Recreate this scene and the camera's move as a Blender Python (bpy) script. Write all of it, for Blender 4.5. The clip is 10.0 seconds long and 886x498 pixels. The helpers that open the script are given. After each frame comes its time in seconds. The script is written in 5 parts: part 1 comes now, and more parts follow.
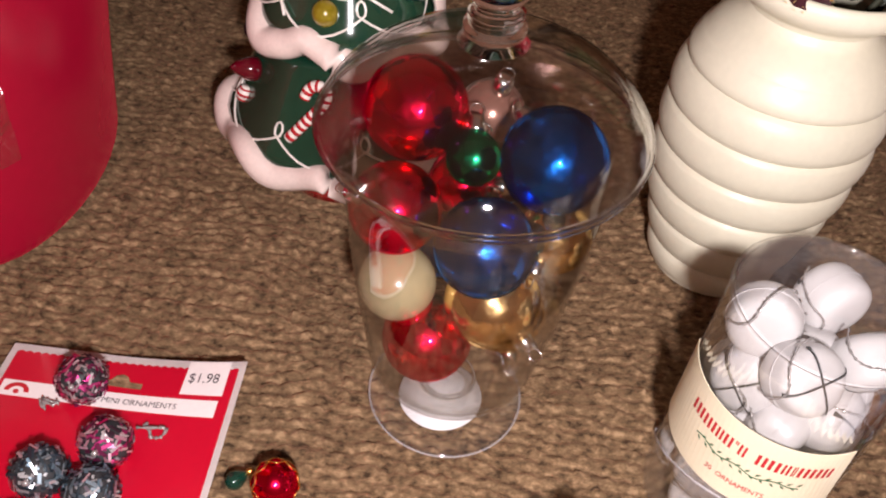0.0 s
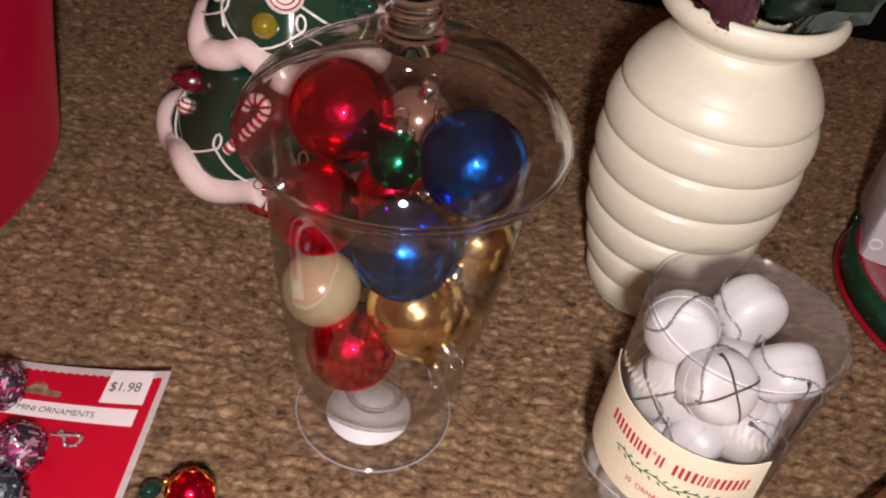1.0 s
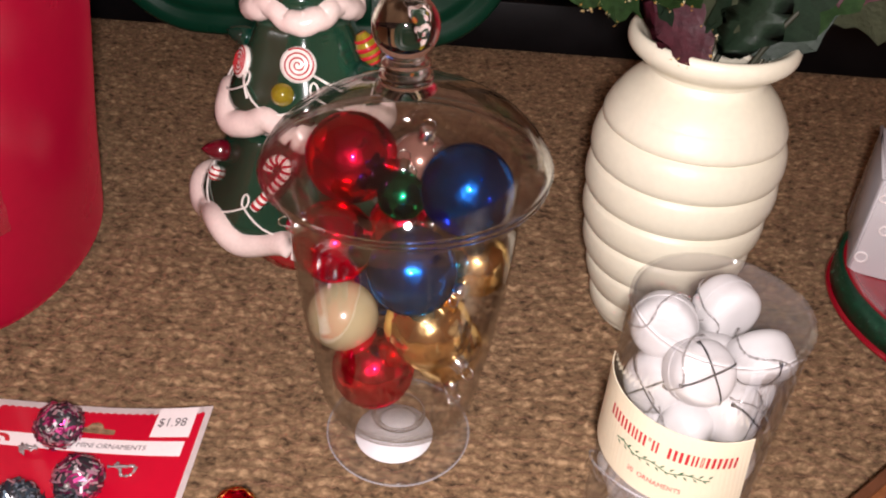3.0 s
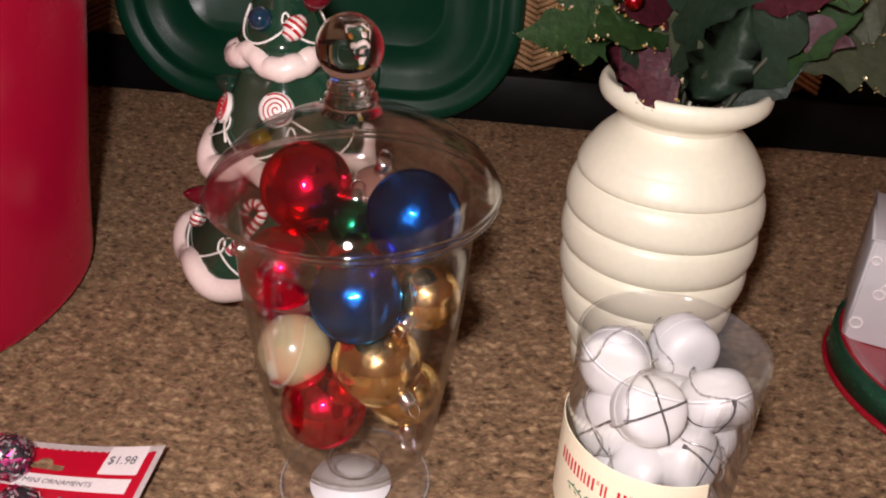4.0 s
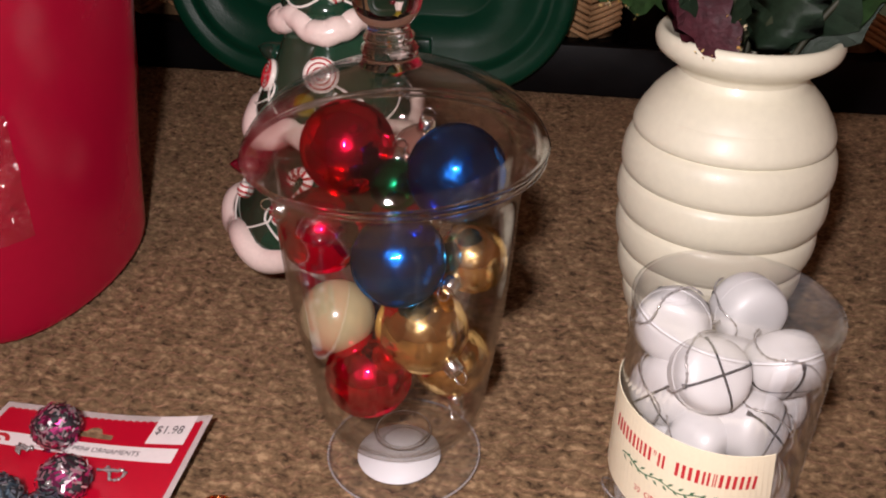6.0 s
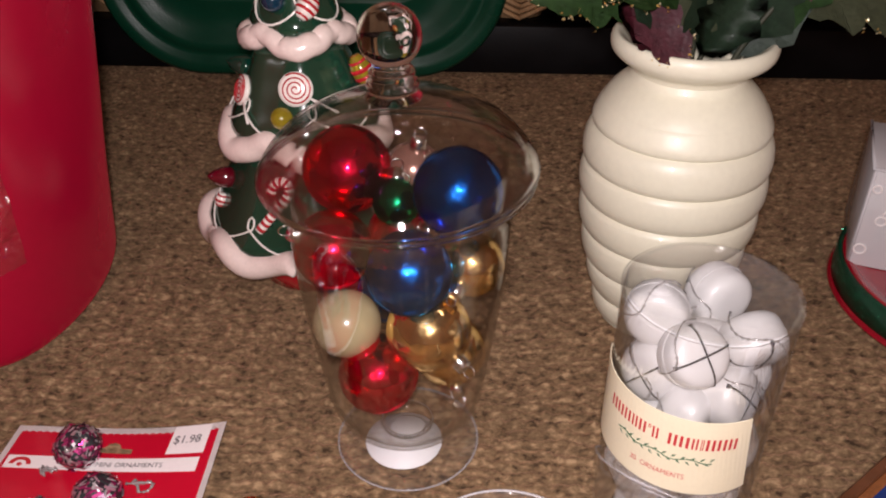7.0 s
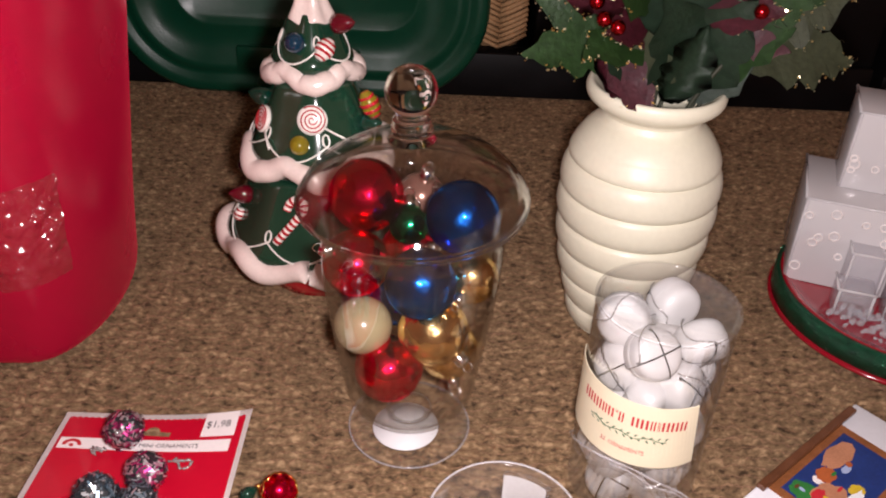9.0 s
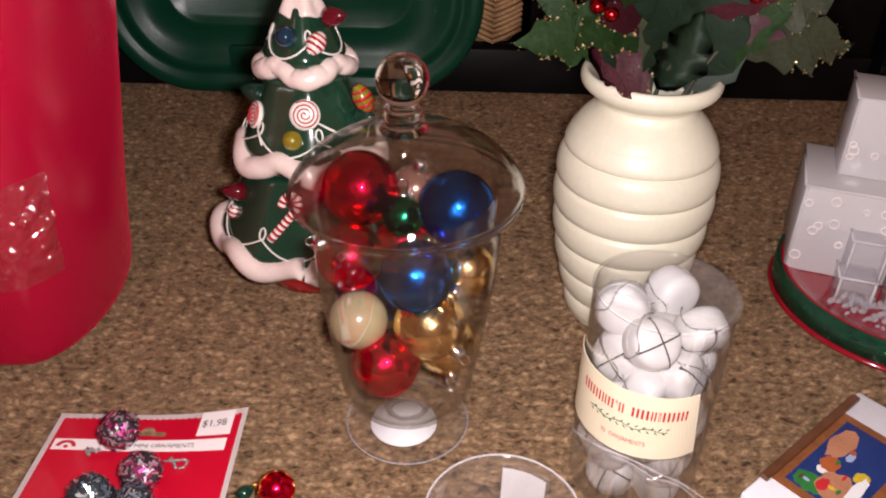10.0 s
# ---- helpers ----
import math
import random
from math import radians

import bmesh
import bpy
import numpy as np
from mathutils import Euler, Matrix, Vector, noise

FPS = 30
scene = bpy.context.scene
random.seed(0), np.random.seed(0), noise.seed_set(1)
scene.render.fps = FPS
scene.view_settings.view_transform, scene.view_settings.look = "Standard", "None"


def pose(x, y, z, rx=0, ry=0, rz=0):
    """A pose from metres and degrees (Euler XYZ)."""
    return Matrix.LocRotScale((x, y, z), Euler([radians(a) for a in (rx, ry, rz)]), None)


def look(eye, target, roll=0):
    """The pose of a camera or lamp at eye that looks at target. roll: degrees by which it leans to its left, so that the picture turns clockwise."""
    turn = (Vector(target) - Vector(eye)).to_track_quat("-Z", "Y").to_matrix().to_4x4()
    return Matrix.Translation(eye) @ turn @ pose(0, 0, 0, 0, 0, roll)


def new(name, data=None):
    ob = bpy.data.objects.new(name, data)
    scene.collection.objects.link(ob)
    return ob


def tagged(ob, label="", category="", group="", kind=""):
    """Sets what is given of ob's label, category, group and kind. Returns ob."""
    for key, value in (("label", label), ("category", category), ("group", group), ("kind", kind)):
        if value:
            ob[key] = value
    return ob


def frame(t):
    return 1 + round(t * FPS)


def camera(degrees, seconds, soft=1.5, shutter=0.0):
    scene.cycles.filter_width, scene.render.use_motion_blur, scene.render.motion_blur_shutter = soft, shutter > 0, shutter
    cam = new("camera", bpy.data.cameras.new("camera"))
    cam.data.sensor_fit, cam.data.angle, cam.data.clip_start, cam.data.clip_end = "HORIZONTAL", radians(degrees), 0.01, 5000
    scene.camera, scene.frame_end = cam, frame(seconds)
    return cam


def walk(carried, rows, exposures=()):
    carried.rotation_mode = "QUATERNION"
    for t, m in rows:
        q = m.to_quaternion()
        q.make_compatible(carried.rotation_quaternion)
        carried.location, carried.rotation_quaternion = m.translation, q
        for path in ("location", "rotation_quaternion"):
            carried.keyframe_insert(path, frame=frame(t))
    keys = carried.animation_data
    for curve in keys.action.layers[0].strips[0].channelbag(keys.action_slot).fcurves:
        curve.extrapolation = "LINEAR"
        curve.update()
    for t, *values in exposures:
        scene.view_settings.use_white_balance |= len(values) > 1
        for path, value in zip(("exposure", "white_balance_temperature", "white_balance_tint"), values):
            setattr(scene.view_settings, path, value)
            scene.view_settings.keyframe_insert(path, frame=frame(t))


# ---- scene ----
cam = camera(55.6, 10.0, 2.0)
PATH = [
    (0, (0.032, 0.048, 0.403), (0.106, 1.468, -1.003), 6.9),
    (0.5, (0.037, 0.044, 0.399), (0.183, 1.505, -0.959), 10.4),
    (1, (0.057, 0.036, 0.39), (0.184, 1.537, -0.926), 9.5),
    (1.5, (0.052, 0.031, 0.385), (0.15, 1.577, -0.88), 8.8),
    (2, (0.059, 0.002, 0.401), (0.081, 1.652, -0.728), 2.4),
    (2.2, (0.06, -0.03, 0.417), (0.119, 1.564, -0.79), 3.2),
    (3.3, (0.07, 0.0, 0.379), (0.097, 1.623, -0.789), 4.5),
    (3.5, (0.071, 0.012, 0.362), (0.047, 1.648, -0.789), 7.0),
    (4, (0.115, -0.028, 0.372), (0.055, 1.707, -0.621), 3.3),
    (4.5, (0.129, -0.01, 0.335), (-0.019, 1.736, -0.63), -0.7),
    (5, (0.134, -0.008, 0.332), (-0.059, 1.688, -0.711), -0.5),
    (5.5, (0.132, -0.009, 0.336), (-0.086, 1.694, -0.69), 0.0),
    (5.7, (0.13, -0.011, 0.338), (-0.096, 1.703, -0.668), 0.3),
    (6.8, (0.088, -0.038, 0.396), (0.054, 1.625, -0.716), -0.1),
    (7, (0.08, -0.04, 0.396), (0.082, 1.623, -0.716), -0.2),
    (7.5, (0.064, -0.05, 0.402), (0.132, 1.633, -0.676), -0.3),
    (8, (0.067, -0.052, 0.406), (0.153, 1.628, -0.675), -1.9),
    (8.5, (0.056, -0.075, 0.42), (0.111, 1.571, -0.715), -0.4),
    (9, (0.052, -0.108, 0.451), (0.148, 1.556, -0.655), 2.4),
    (9.5, (0.05, -0.111, 0.444), (0.163, 1.563, -0.645), 2.2),
    (10, (0.056, -0.106, 0.442), (0.15, 1.561, -0.66), 1.4),
]
EXPOSURES = [(0, 0.0), (0.5, -0.25), (1, -0.38), (1.5, -0.30), (2, -0.12), (3.5, 0.05), (4, -0.15), (4.5, -0.03), (5.5, -0.28), (7, -0.38), (7.5, -0.18), (8, -0.16), (8.5, -0.30), (9, -0.16), (10, -0.10)]
walk(cam, [(t, look(eye, target, roll)) for t, eye, target, roll in PATH], EXPOSURES)

# ---- world and light ----
# The only light is the small torch of the device that films, held beside its lens in a dark room.
world = bpy.data.worlds.new("world")
world.use_nodes = True
world.node_tree.nodes["Background"].inputs[0].default_value = (0.9, 0.6, 0.4, 1)
world.node_tree.nodes["Background"].inputs[1].default_value = 0.02
scene.world = world
# It shines all ways, so that the unseen room sends back fill light.
torch = bpy.data.lights.new("torch", "POINT")
torch.energy, torch.color, torch.shadow_soft_size = 19.5, (1.0, 0.90, 0.925), 0.015
new("torch", torch).location = (0.076, -0.055, 0.420)

# ---- materials ----


def nodes_of(name):
    m = bpy.data.materials.new(name)
    m.use_nodes = True
    t = m.node_tree
    return m, t, t.nodes, t.links, t.nodes["Principled BSDF"]


def surface(name, colour, rough=0.4, metal=0.0, vary=0.12, scale=60.0, bump=0.0, bump_scale=300.0, coat=0.0, spec=0.5, fine=None):
    """A surface with broad and fine changes of tone and roughness and a fine relief."""
    m, t, n, l, b = nodes_of(name)
    co = n.new("ShaderNodeTexCoord")
    big = n.new("ShaderNodeTexNoise")
    big.inputs["Scale"].default_value, big.inputs["Detail"].default_value = scale, 5
    l.new(co.outputs["Object"], big.inputs["Vector"])
    small = n.new("ShaderNodeTexNoise")
    small.inputs["Scale"].default_value, small.inputs["Detail"].default_value = fine or scale * 9, 3
    l.new(co.outputs["Object"], small.inputs["Vector"])
    add = n.new("ShaderNodeMath")
    add.operation = "ADD"
    l.new(big.outputs["Fac"], add.inputs[0])
    l.new(small.outputs["Fac"], add.inputs[1])
    ramp = n.new("ShaderNodeMapRange")
    ramp.inputs[1].default_value, ramp.inputs[2].default_value = 0.6, 1.4
    ramp.inputs[3].default_value, ramp.inputs[4].default_value = 1 - vary, 1 + vary
    l.new(add.outputs[0], ramp.inputs[0])
    mul = n.new("ShaderNodeVectorMath")
    mul.operation = "SCALE"
    mul.inputs[0].default_value = colour[:3]
    l.new(ramp.outputs[0], mul.inputs["Scale"])
    l.new(mul.outputs[0], b.inputs["Base Color"])
    rr = n.new("ShaderNodeMapRange")
    rr.inputs[1].default_value, rr.inputs[2].default_value = 0.3, 0.7
    rr.inputs[3].default_value, rr.inputs[4].default_value = rough * 0.85, min(1, rough * 1.2)
    l.new(big.outputs["Fac"], rr.inputs[0])
    l.new(rr.outputs[0], b.inputs["Roughness"])
    b.inputs["Metallic"].default_value = metal
    b.inputs["Coat Weight"].default_value, b.inputs["Coat Roughness"].default_value = coat, 0.06
    b.inputs["Specular IOR Level"].default_value = spec
    if bump:
        tex = n.new("ShaderNodeTexNoise")
        tex.inputs["Scale"].default_value, tex.inputs["Detail"].default_value = bump_scale, 4
        l.new(co.outputs["Object"], tex.inputs["Vector"])
        bm_ = n.new("ShaderNodeBump")
        bm_.inputs["Strength"].default_value, bm_.inputs["Distance"].default_value = bump, 0.002
        l.new(tex.outputs["Fac"], bm_.inputs["Height"])
        l.new(bm_.outputs[0], b.inputs["Normal"])
    return m


def glass(name, colour=(1, 1, 1), ior=1.45, rough=0.0):
    m, t, n, l, b = nodes_of(name)
    b.inputs["Base Color"].default_value = (*colour, 1)
    b.inputs["Roughness"].default_value, b.inputs["IOR"].default_value = rough, ior
    b.inputs["Transmission Weight"].default_value = 1
    return m


def film(name, tint=(0.93, 0.93, 0.93), rough=0.08, ior=1.45, wrinkle=0.0, haze=0.0, edge=3.0):
    """Thin clear plastic: light goes straight through, with a sheen on top and, where it is frosted, a milky haze."""
    m, t, n, l, b = nodes_of(name)
    clear = n.new("ShaderNodeBsdfTransparent")
    clear.inputs[0].default_value = (*tint, 1)
    gloss = n.new("ShaderNodeBsdfGlossy")
    gloss.inputs["Roughness"].default_value = rough
    fres = n.new("ShaderNodeLayerWeight")
    fres.inputs[0].default_value = 0.5
    steep = n.new("ShaderNodeMath")
    steep.operation = "POWER"
    steep.inputs[1].default_value = edge
    l.new(fres.outputs["Facing"], steep.inputs[0])
    sheen = n.new("ShaderNodeMapRange")
    sheen.inputs[3].default_value, sheen.inputs[4].default_value = ((ior - 1) / (ior + 1)) ** 2, 0.70
    l.new(steep.outputs[0], sheen.inputs[0])
    mix = n.new("ShaderNodeMixShader")
    base = clear
    if haze:
        milk = n.new("ShaderNodeBsdfDiffuse")
        milk.inputs[0].default_value = (0.88, 0.86, 0.87, 1)
        first = n.new("ShaderNodeMixShader")
        first.inputs[0].default_value = haze
        l.new(clear.outputs[0], first.inputs[1])
        l.new(milk.outputs[0], first.inputs[2])
        base = first
    if wrinkle:
        co = n.new("ShaderNodeTexCoord")
        tex = n.new("ShaderNodeTexNoise")
        tex.inputs["Scale"].default_value, tex.inputs["Detail"].default_value, tex.inputs["Distortion"].default_value = 34, 3, 1.5
        l.new(co.outputs["Object"], tex.inputs["Vector"])
        bm_ = n.new("ShaderNodeBump")
        bm_.inputs["Strength"].default_value, bm_.inputs["Distance"].default_value = wrinkle, 0.012
        l.new(tex.outputs["Fac"], bm_.inputs["Height"])
        l.new(bm_.outputs[0], gloss.inputs["Normal"])
        l.new(bm_.outputs[0], fres.inputs["Normal"])
    l.new(sheen.outputs[0], mix.inputs[0])
    l.new(base.outputs[0], mix.inputs[1])
    l.new(gloss.outputs[0], mix.inputs[2])
    l.new(mix.outputs[0], n["Material Output"].inputs["Surface"])
    return m


def mirror_glass(name, colour, sharp=0.8):
    """Silvered coloured glass: a clear mirror with a softer glow beneath, slightly uneven."""
    m, t, n, l, b = nodes_of(name)
    co = n.new("ShaderNodeTexCoord")
    tex = n.new("ShaderNodeTexNoise")
    tex.inputs["Scale"].default_value, tex.inputs["Detail"].default_value = 70, 2
    l.new(co.outputs["Object"], tex.inputs["Vector"])
    dent = n.new("ShaderNodeBump")
    dent.inputs["Strength"].default_value, dent.inputs["Distance"].default_value = 0.75, 0.002
    l.new(tex.outputs["Fac"], dent.inputs["Height"])
    tone = n.new("ShaderNodeMapRange")
    tone.inputs[1].default_value, tone.inputs[2].default_value = 0.3, 0.7
    tone.inputs[3].default_value, tone.inputs[4].default_value = 0.85, 1.15
    l.new(tex.outputs["Fac"], tone.inputs[0])
    mul = n.new("ShaderNodeVectorMath")
    mul.operation = "SCALE"
    mul.inputs[0].default_value = colour
    l.new(tone.outputs[0], mul.inputs["Scale"])
    lobes = []
    for rough in (0.30, 0.035):
        g = n.new("ShaderNodeBsdfGlossy")
        g.inputs["Roughness"].default_value = rough
        l.new(mul.outputs[0], g.inputs["Color"])
        l.new(dent.outputs[0], g.inputs["Normal"])
        lobes.append(g)
    mix = n.new("ShaderNodeMixShader")
    mix.inputs[0].default_value = sharp
    l.new(lobes[0].outputs[0], mix.inputs[1])
    l.new(lobes[1].outputs[0], mix.inputs[2])
    l.new(mix.outputs[0], n["Material Output"].inputs["Surface"])
    return m


def chips(name, colours, rough=0.30, metal=0.8):
    """Foil pieces, each of one of the colours by chance."""
    m, t, n, l, b = nodes_of(name)
    geo = n.new("ShaderNodeNewGeometry")
    ramp = n.new("ShaderNodeValToRGB")
    ramp.color_ramp.interpolation = "CONSTANT"
    els = ramp.color_ramp.elements
    els[0].position, els[0].color = 0, (*colours[0], 1)
    els[1].position, els[1].color = 1 / len(colours), (*colours[1], 1)
    for i, c in enumerate(colours[2:], 2):
        els.new(i / len(colours)).color = (*c, 1)
    l.new(geo.outputs["Random Per Island"], ramp.inputs[0])
    l.new(ramp.outputs[0], b.inputs["Base Color"])
    b.inputs["Metallic"].default_value, b.inputs["Roughness"].default_value = metal, rough
    return m


def carpet_material():
    m, t, n, l, b = nodes_of("carpet_loops")
    co = n.new("ShaderNodeTexCoord")
    warp = n.new("ShaderNodeMapping")
    warp.inputs["Scale"].default_value = (0.75, 1.4, 1)
    l.new(co.outputs["Object"], warp.inputs["Vector"])
    a = n.new("ShaderNodeTexNoise")
    a.inputs["Scale"].default_value, a.inputs["Detail"].default_value, a.inputs["Roughness"].default_value = 205, 4, 0.62
    l.new(warp.outputs[0], a.inputs["Vector"])
    c = n.new("ShaderNodeTexNoise")
    c.inputs["Scale"].default_value, c.inputs["Detail"].default_value = 14, 4
    l.new(co.outputs["Object"], c.inputs["Vector"])
    ramp = n.new("ShaderNodeValToRGB")
    els = ramp.color_ramp.elements
    els[0].position, els[0].color = 0.37, (0.046, 0.028, 0.016, 1)
    els[1].position, els[1].color = 0.64, (0.385, 0.255, 0.143, 1)
    els.new(0.44).color = (0.128, 0.081, 0.044, 1)
    els.new(0.53).color = (0.205, 0.130, 0.070, 1)
    clump = n.new("ShaderNodeTexNoise")
    clump.inputs["Scale"].default_value, clump.inputs["Detail"].default_value = 125, 2
    l.new(warp.outputs[0], clump.inputs["Vector"])
    both = n.new("ShaderNodeMix")
    both.inputs["Factor"].default_value = 0.34
    l.new(a.outputs["Fac"], both.inputs["A"])
    l.new(clump.outputs["Fac"], both.inputs["B"])
    l.new(both.outputs["Result"], ramp.inputs[0])
    tone = n.new("ShaderNodeMapRange")
    tone.inputs[1].default_value, tone.inputs[2].default_value = 0.3, 0.7
    tone.inputs[3].default_value, tone.inputs[4].default_value = 0.85, 1.15
    l.new(c.outputs["Fac"], tone.inputs[0])
    mul = n.new("ShaderNodeVectorMath")
    mul.operation = "SCALE"
    l.new(ramp.outputs[0], mul.inputs[0])
    l.new(tone.outputs[0], mul.inputs["Scale"])
    l.new(mul.outputs[0], b.inputs["Base Color"])
    b.inputs["Roughness"].default_value, b.inputs["Specular IOR Level"].default_value = 0.95, 0.1
    b.inputs["Sheen Weight"].default_value, b.inputs["Sheen Roughness"].default_value = 0.55, 0.45
    b.inputs["Sheen Tint"].default_value = (0.75, 0.42, 0.27, 1)
    fuzz = n.new("ShaderNodeTexNoise")
    fuzz.inputs["Scale"].default_value, fuzz.inputs["Detail"].default_value = 900, 3
    l.new(co.outputs["Object"], fuzz.inputs["Vector"])
    bm_ = n.new("ShaderNodeBump")
    bm_.inputs["Strength"].default_value, bm_.inputs["Distance"].default_value = 0.5, 0.0015
    l.new(fuzz.outputs["Fac"], bm_.inputs["Height"])
    l.new(bm_.outputs[0], b.inputs["Normal"])
    return m


CARPET = carpet_material()
# Tinted warm so that torch light off the unseen room reddens the far carpet.
WALL = surface("bounce_wall_tint", (0.72, 0.46, 0.33), 0.8, vary=0.06, scale=5, bump=0.2)
CEILING = surface("bounce_ceiling_tint", (0.78, 0.66, 0.56), 0.9, vary=0.04, scale=5)
GLASS = glass("clear_glass", (0.97, 0.97, 0.97))
THIN = film("thin_clear_glass", (0.965, 0.955, 0.945), 0.03, ior=1.6, edge=2.9)
CLEAR = film("clear_plastic", (0.965, 0.96, 0.955), 0.06, ior=1.55, haze=0.015)
CREASED = film("creased_clear_plastic", (0.95, 0.94, 0.94), 0.11, ior=2.3, wrinkle=1.0, haze=0.004)
FROST = film("frosted_plastic", (0.96, 0.92, 0.92), 0.15, haze=0.62)
EDGE = film("bright_plastic_edge", (0.92, 0.9, 0.92), 0.05, ior=1.6, haze=0.6)
CRYSTAL = film("crystal_plastic", (0.92, 0.92, 0.95), 0.05, ior=1.6, haze=0.22)
RED_GLASS = mirror_glass("red_mirror_glass", (0.82, 0.006, 0.050), 0.76)
BLUE_GLASS = mirror_glass("blue_mirror_glass", (0.010, 0.13, 0.56), 0.74)
GOLD_GLASS = mirror_glass("gold_mirror_glass", (0.98, 0.68, 0.30), 0.78)
PEARL = surface("pearl_glass", (0.36, 0.31, 0.18), 0.2, 0.0, vary=0.08, scale=30, coat=0.7)
PINK_REFLECTION = surface("pinkish_reflection", (0.26, 0.13, 0.10), 0.2, 0.5, vary=0.08, scale=30, coat=0.6)
GREEN_GLASS = mirror_glass("green_mirror_glass", (0.008, 0.22, 0.09))
SILVER = surface("silver_metal", (0.75, 0.73, 0.7), 0.2, 1.0, vary=0.15, scale=200)
CAP_RED = surface("red_cap_foil", (0.6, 0.02, 0.03), 0.2, 1.0, vary=0.1, scale=200)
GOLD = surface("gold_metal", (0.8, 0.5, 0.14), 0.22, 1.0, vary=0.15, scale=200)
CREAM = surface("cream_glaze", (0.70, 0.670, 0.525), 0.42, vary=0.045, scale=25, coat=0.12, bump=0.04, bump_scale=120)
RED_TOTE = surface("red_plastic", (0.36, 0.003, 0.027), 0.24, vary=0.06, scale=12, bump=0.06, bump_scale=700)
RED_TOTE.node_tree.nodes["Principled BSDF"].inputs["Sheen Weight"].default_value = 0.5
RED_TOTE.node_tree.nodes["Principled BSDF"].inputs["Sheen Roughness"].default_value = 0.5
RED_TOTE.node_tree.nodes["Principled BSDF"].inputs["Sheen Tint"].default_value = (0.75, 0.01, 0.06, 1)
GREEN_LID = surface("green_plastic", (0.004, 0.052, 0.026), 0.3, vary=0.1, scale=14, bump=0.06, bump_scale=500)
BLACK = surface("black_painted_wood", (0.004, 0.0032, 0.0036), 0.5, vary=0.3, scale=20, bump=0.08, spec=0.22)
WICKER = surface("seagrass", (0.46, 0.27, 0.13), 0.75, vary=0.35, scale=40, bump=0.5, bump_scale=400)
TREE_GREEN = surface("dark_green_glaze", (0.008, 0.040, 0.022), 0.14, vary=0.18, scale=35, coat=0.9)
SNOW = surface("white_pink_glaze", (0.80, 0.66, 0.60), 0.2, vary=0.08, scale=45, coat=0.7, bump=0.1, bump_scale=90)
WHITE_GLAZE = surface("white_glaze", (0.80, 0.74, 0.68), 0.2, vary=0.05, scale=80, coat=0.6)
RED_GLAZE = surface("red_glaze", (0.42, 0.012, 0.02), 0.18, vary=0.12, scale=60, coat=0.8)
DEEP_RED = surface("deep_red_glaze", (0.10, 0.002, 0.009), 0.12, vary=0.15, scale=60, coat=0.9)
BLUE_GLAZE = surface("blue_glaze", (0.004, 0.028, 0.055), 0.12, vary=0.15, scale=60, coat=0.9)
GREEN_BULB = surface("green_bulb_glaze", (0.002, 0.032, 0.020), 0.1, vary=0.15, scale=60, coat=1.0)
YELLOW_GLAZE = surface("yellow_glaze", (0.22, 0.165, 0.01), 0.15, vary=0.15, scale=60, coat=0.8)
BLACK_GLAZE = surface("black_blue_glaze", (0.006, 0.01, 0.018), 0.12, vary=0.15, scale=60, coat=0.9)
CARD_RED = surface("red_printed_card", (0.50, 0.003, 0.022), 0.3, vary=0.05, scale=25, coat=0.25)
CARD_WHITE = surface("white_card", (0.84, 0.78, 0.76), 0.45, vary=0.04, scale=50)
INK_GREY = surface("grey_ink", (0.07, 0.055, 0.06), 0.6, vary=0.1)
INK_RED = surface("red_ink", (0.50, 0.02, 0.03), 0.5, vary=0.1)
INK_GREEN = surface("green_ink", (0.05, 0.14, 0.07), 0.5, vary=0.2)
LABEL = surface("cream_label_paper", (0.79, 0.71, 0.52), 0.5, vary=0.04, scale=60)
BELL = surface("white_bell_enamel", (0.61, 0.598, 0.595), 0.34, vary=0.05, scale=60, coat=0.15)
SLOT = surface("dark_slot", (0.028, 0.029, 0.032), 0.6, vary=0.2)
BEADS = surface("silver_beads", (0.42, 0.40, 0.39), 0.25, 0.45, vary=0.3, scale=400)
WHITE_PAPER = surface("white_paper", (0.78, 0.77, 0.78), 0.5, vary=0.04, scale=40)
CARTON = surface("white_carton", (0.78, 0.78, 0.82), 0.35, vary=0.04, scale=30, coat=0.2)
BROWN_PRINT = surface("brown_print", (0.12, 0.045, 0.02), 0.35, vary=0.3, scale=60, coat=0.2)
FRAME_PRINT = surface("warm_brown_print", (0.24, 0.085, 0.03), 0.35, vary=0.35, scale=70, coat=0.2)
BLUE_PRINT = surface("blue_print", (0.012, 0.035, 0.16), 0.35, vary=0.25, scale=50, coat=0.2)
ORANGE_PRINT = surface("orange_print", (0.40, 0.10, 0.03), 0.35, vary=0.2, scale=60)
SKIN_PRINT = surface("peach_print", (0.45, 0.20, 0.11), 0.35, vary=0.2, scale=60)
GREEN_PRINT = surface("green_print", (0.03, 0.18, 0.04), 0.35, vary=0.3, scale=60)
YELLOW_PRINT = surface("yellow_print", (0.6, 0.42, 0.03), 0.35, vary=0.2, scale=60)
PALE_BLUE = surface("pale_blue_print", (0.35, 0.42, 0.62), 0.35, vary=0.1, scale=60)
RED_SHINE = surface("red_lacquer", (0.30, 0.004, 0.016), 0.14, vary=0.1, scale=30, coat=1.0)
GREEN_GLITTER = surface("green_glitter", (0.004, 0.062, 0.028), 0.32, 0.3, vary=0.7, scale=150, fine=1600, bump=0.7, bump_scale=1500)
SPARK = chips("glitter_flakes", [(0.3, 0.9, 0.55), (0.9, 0.95, 0.9), (0.1, 0.5, 0.3)])
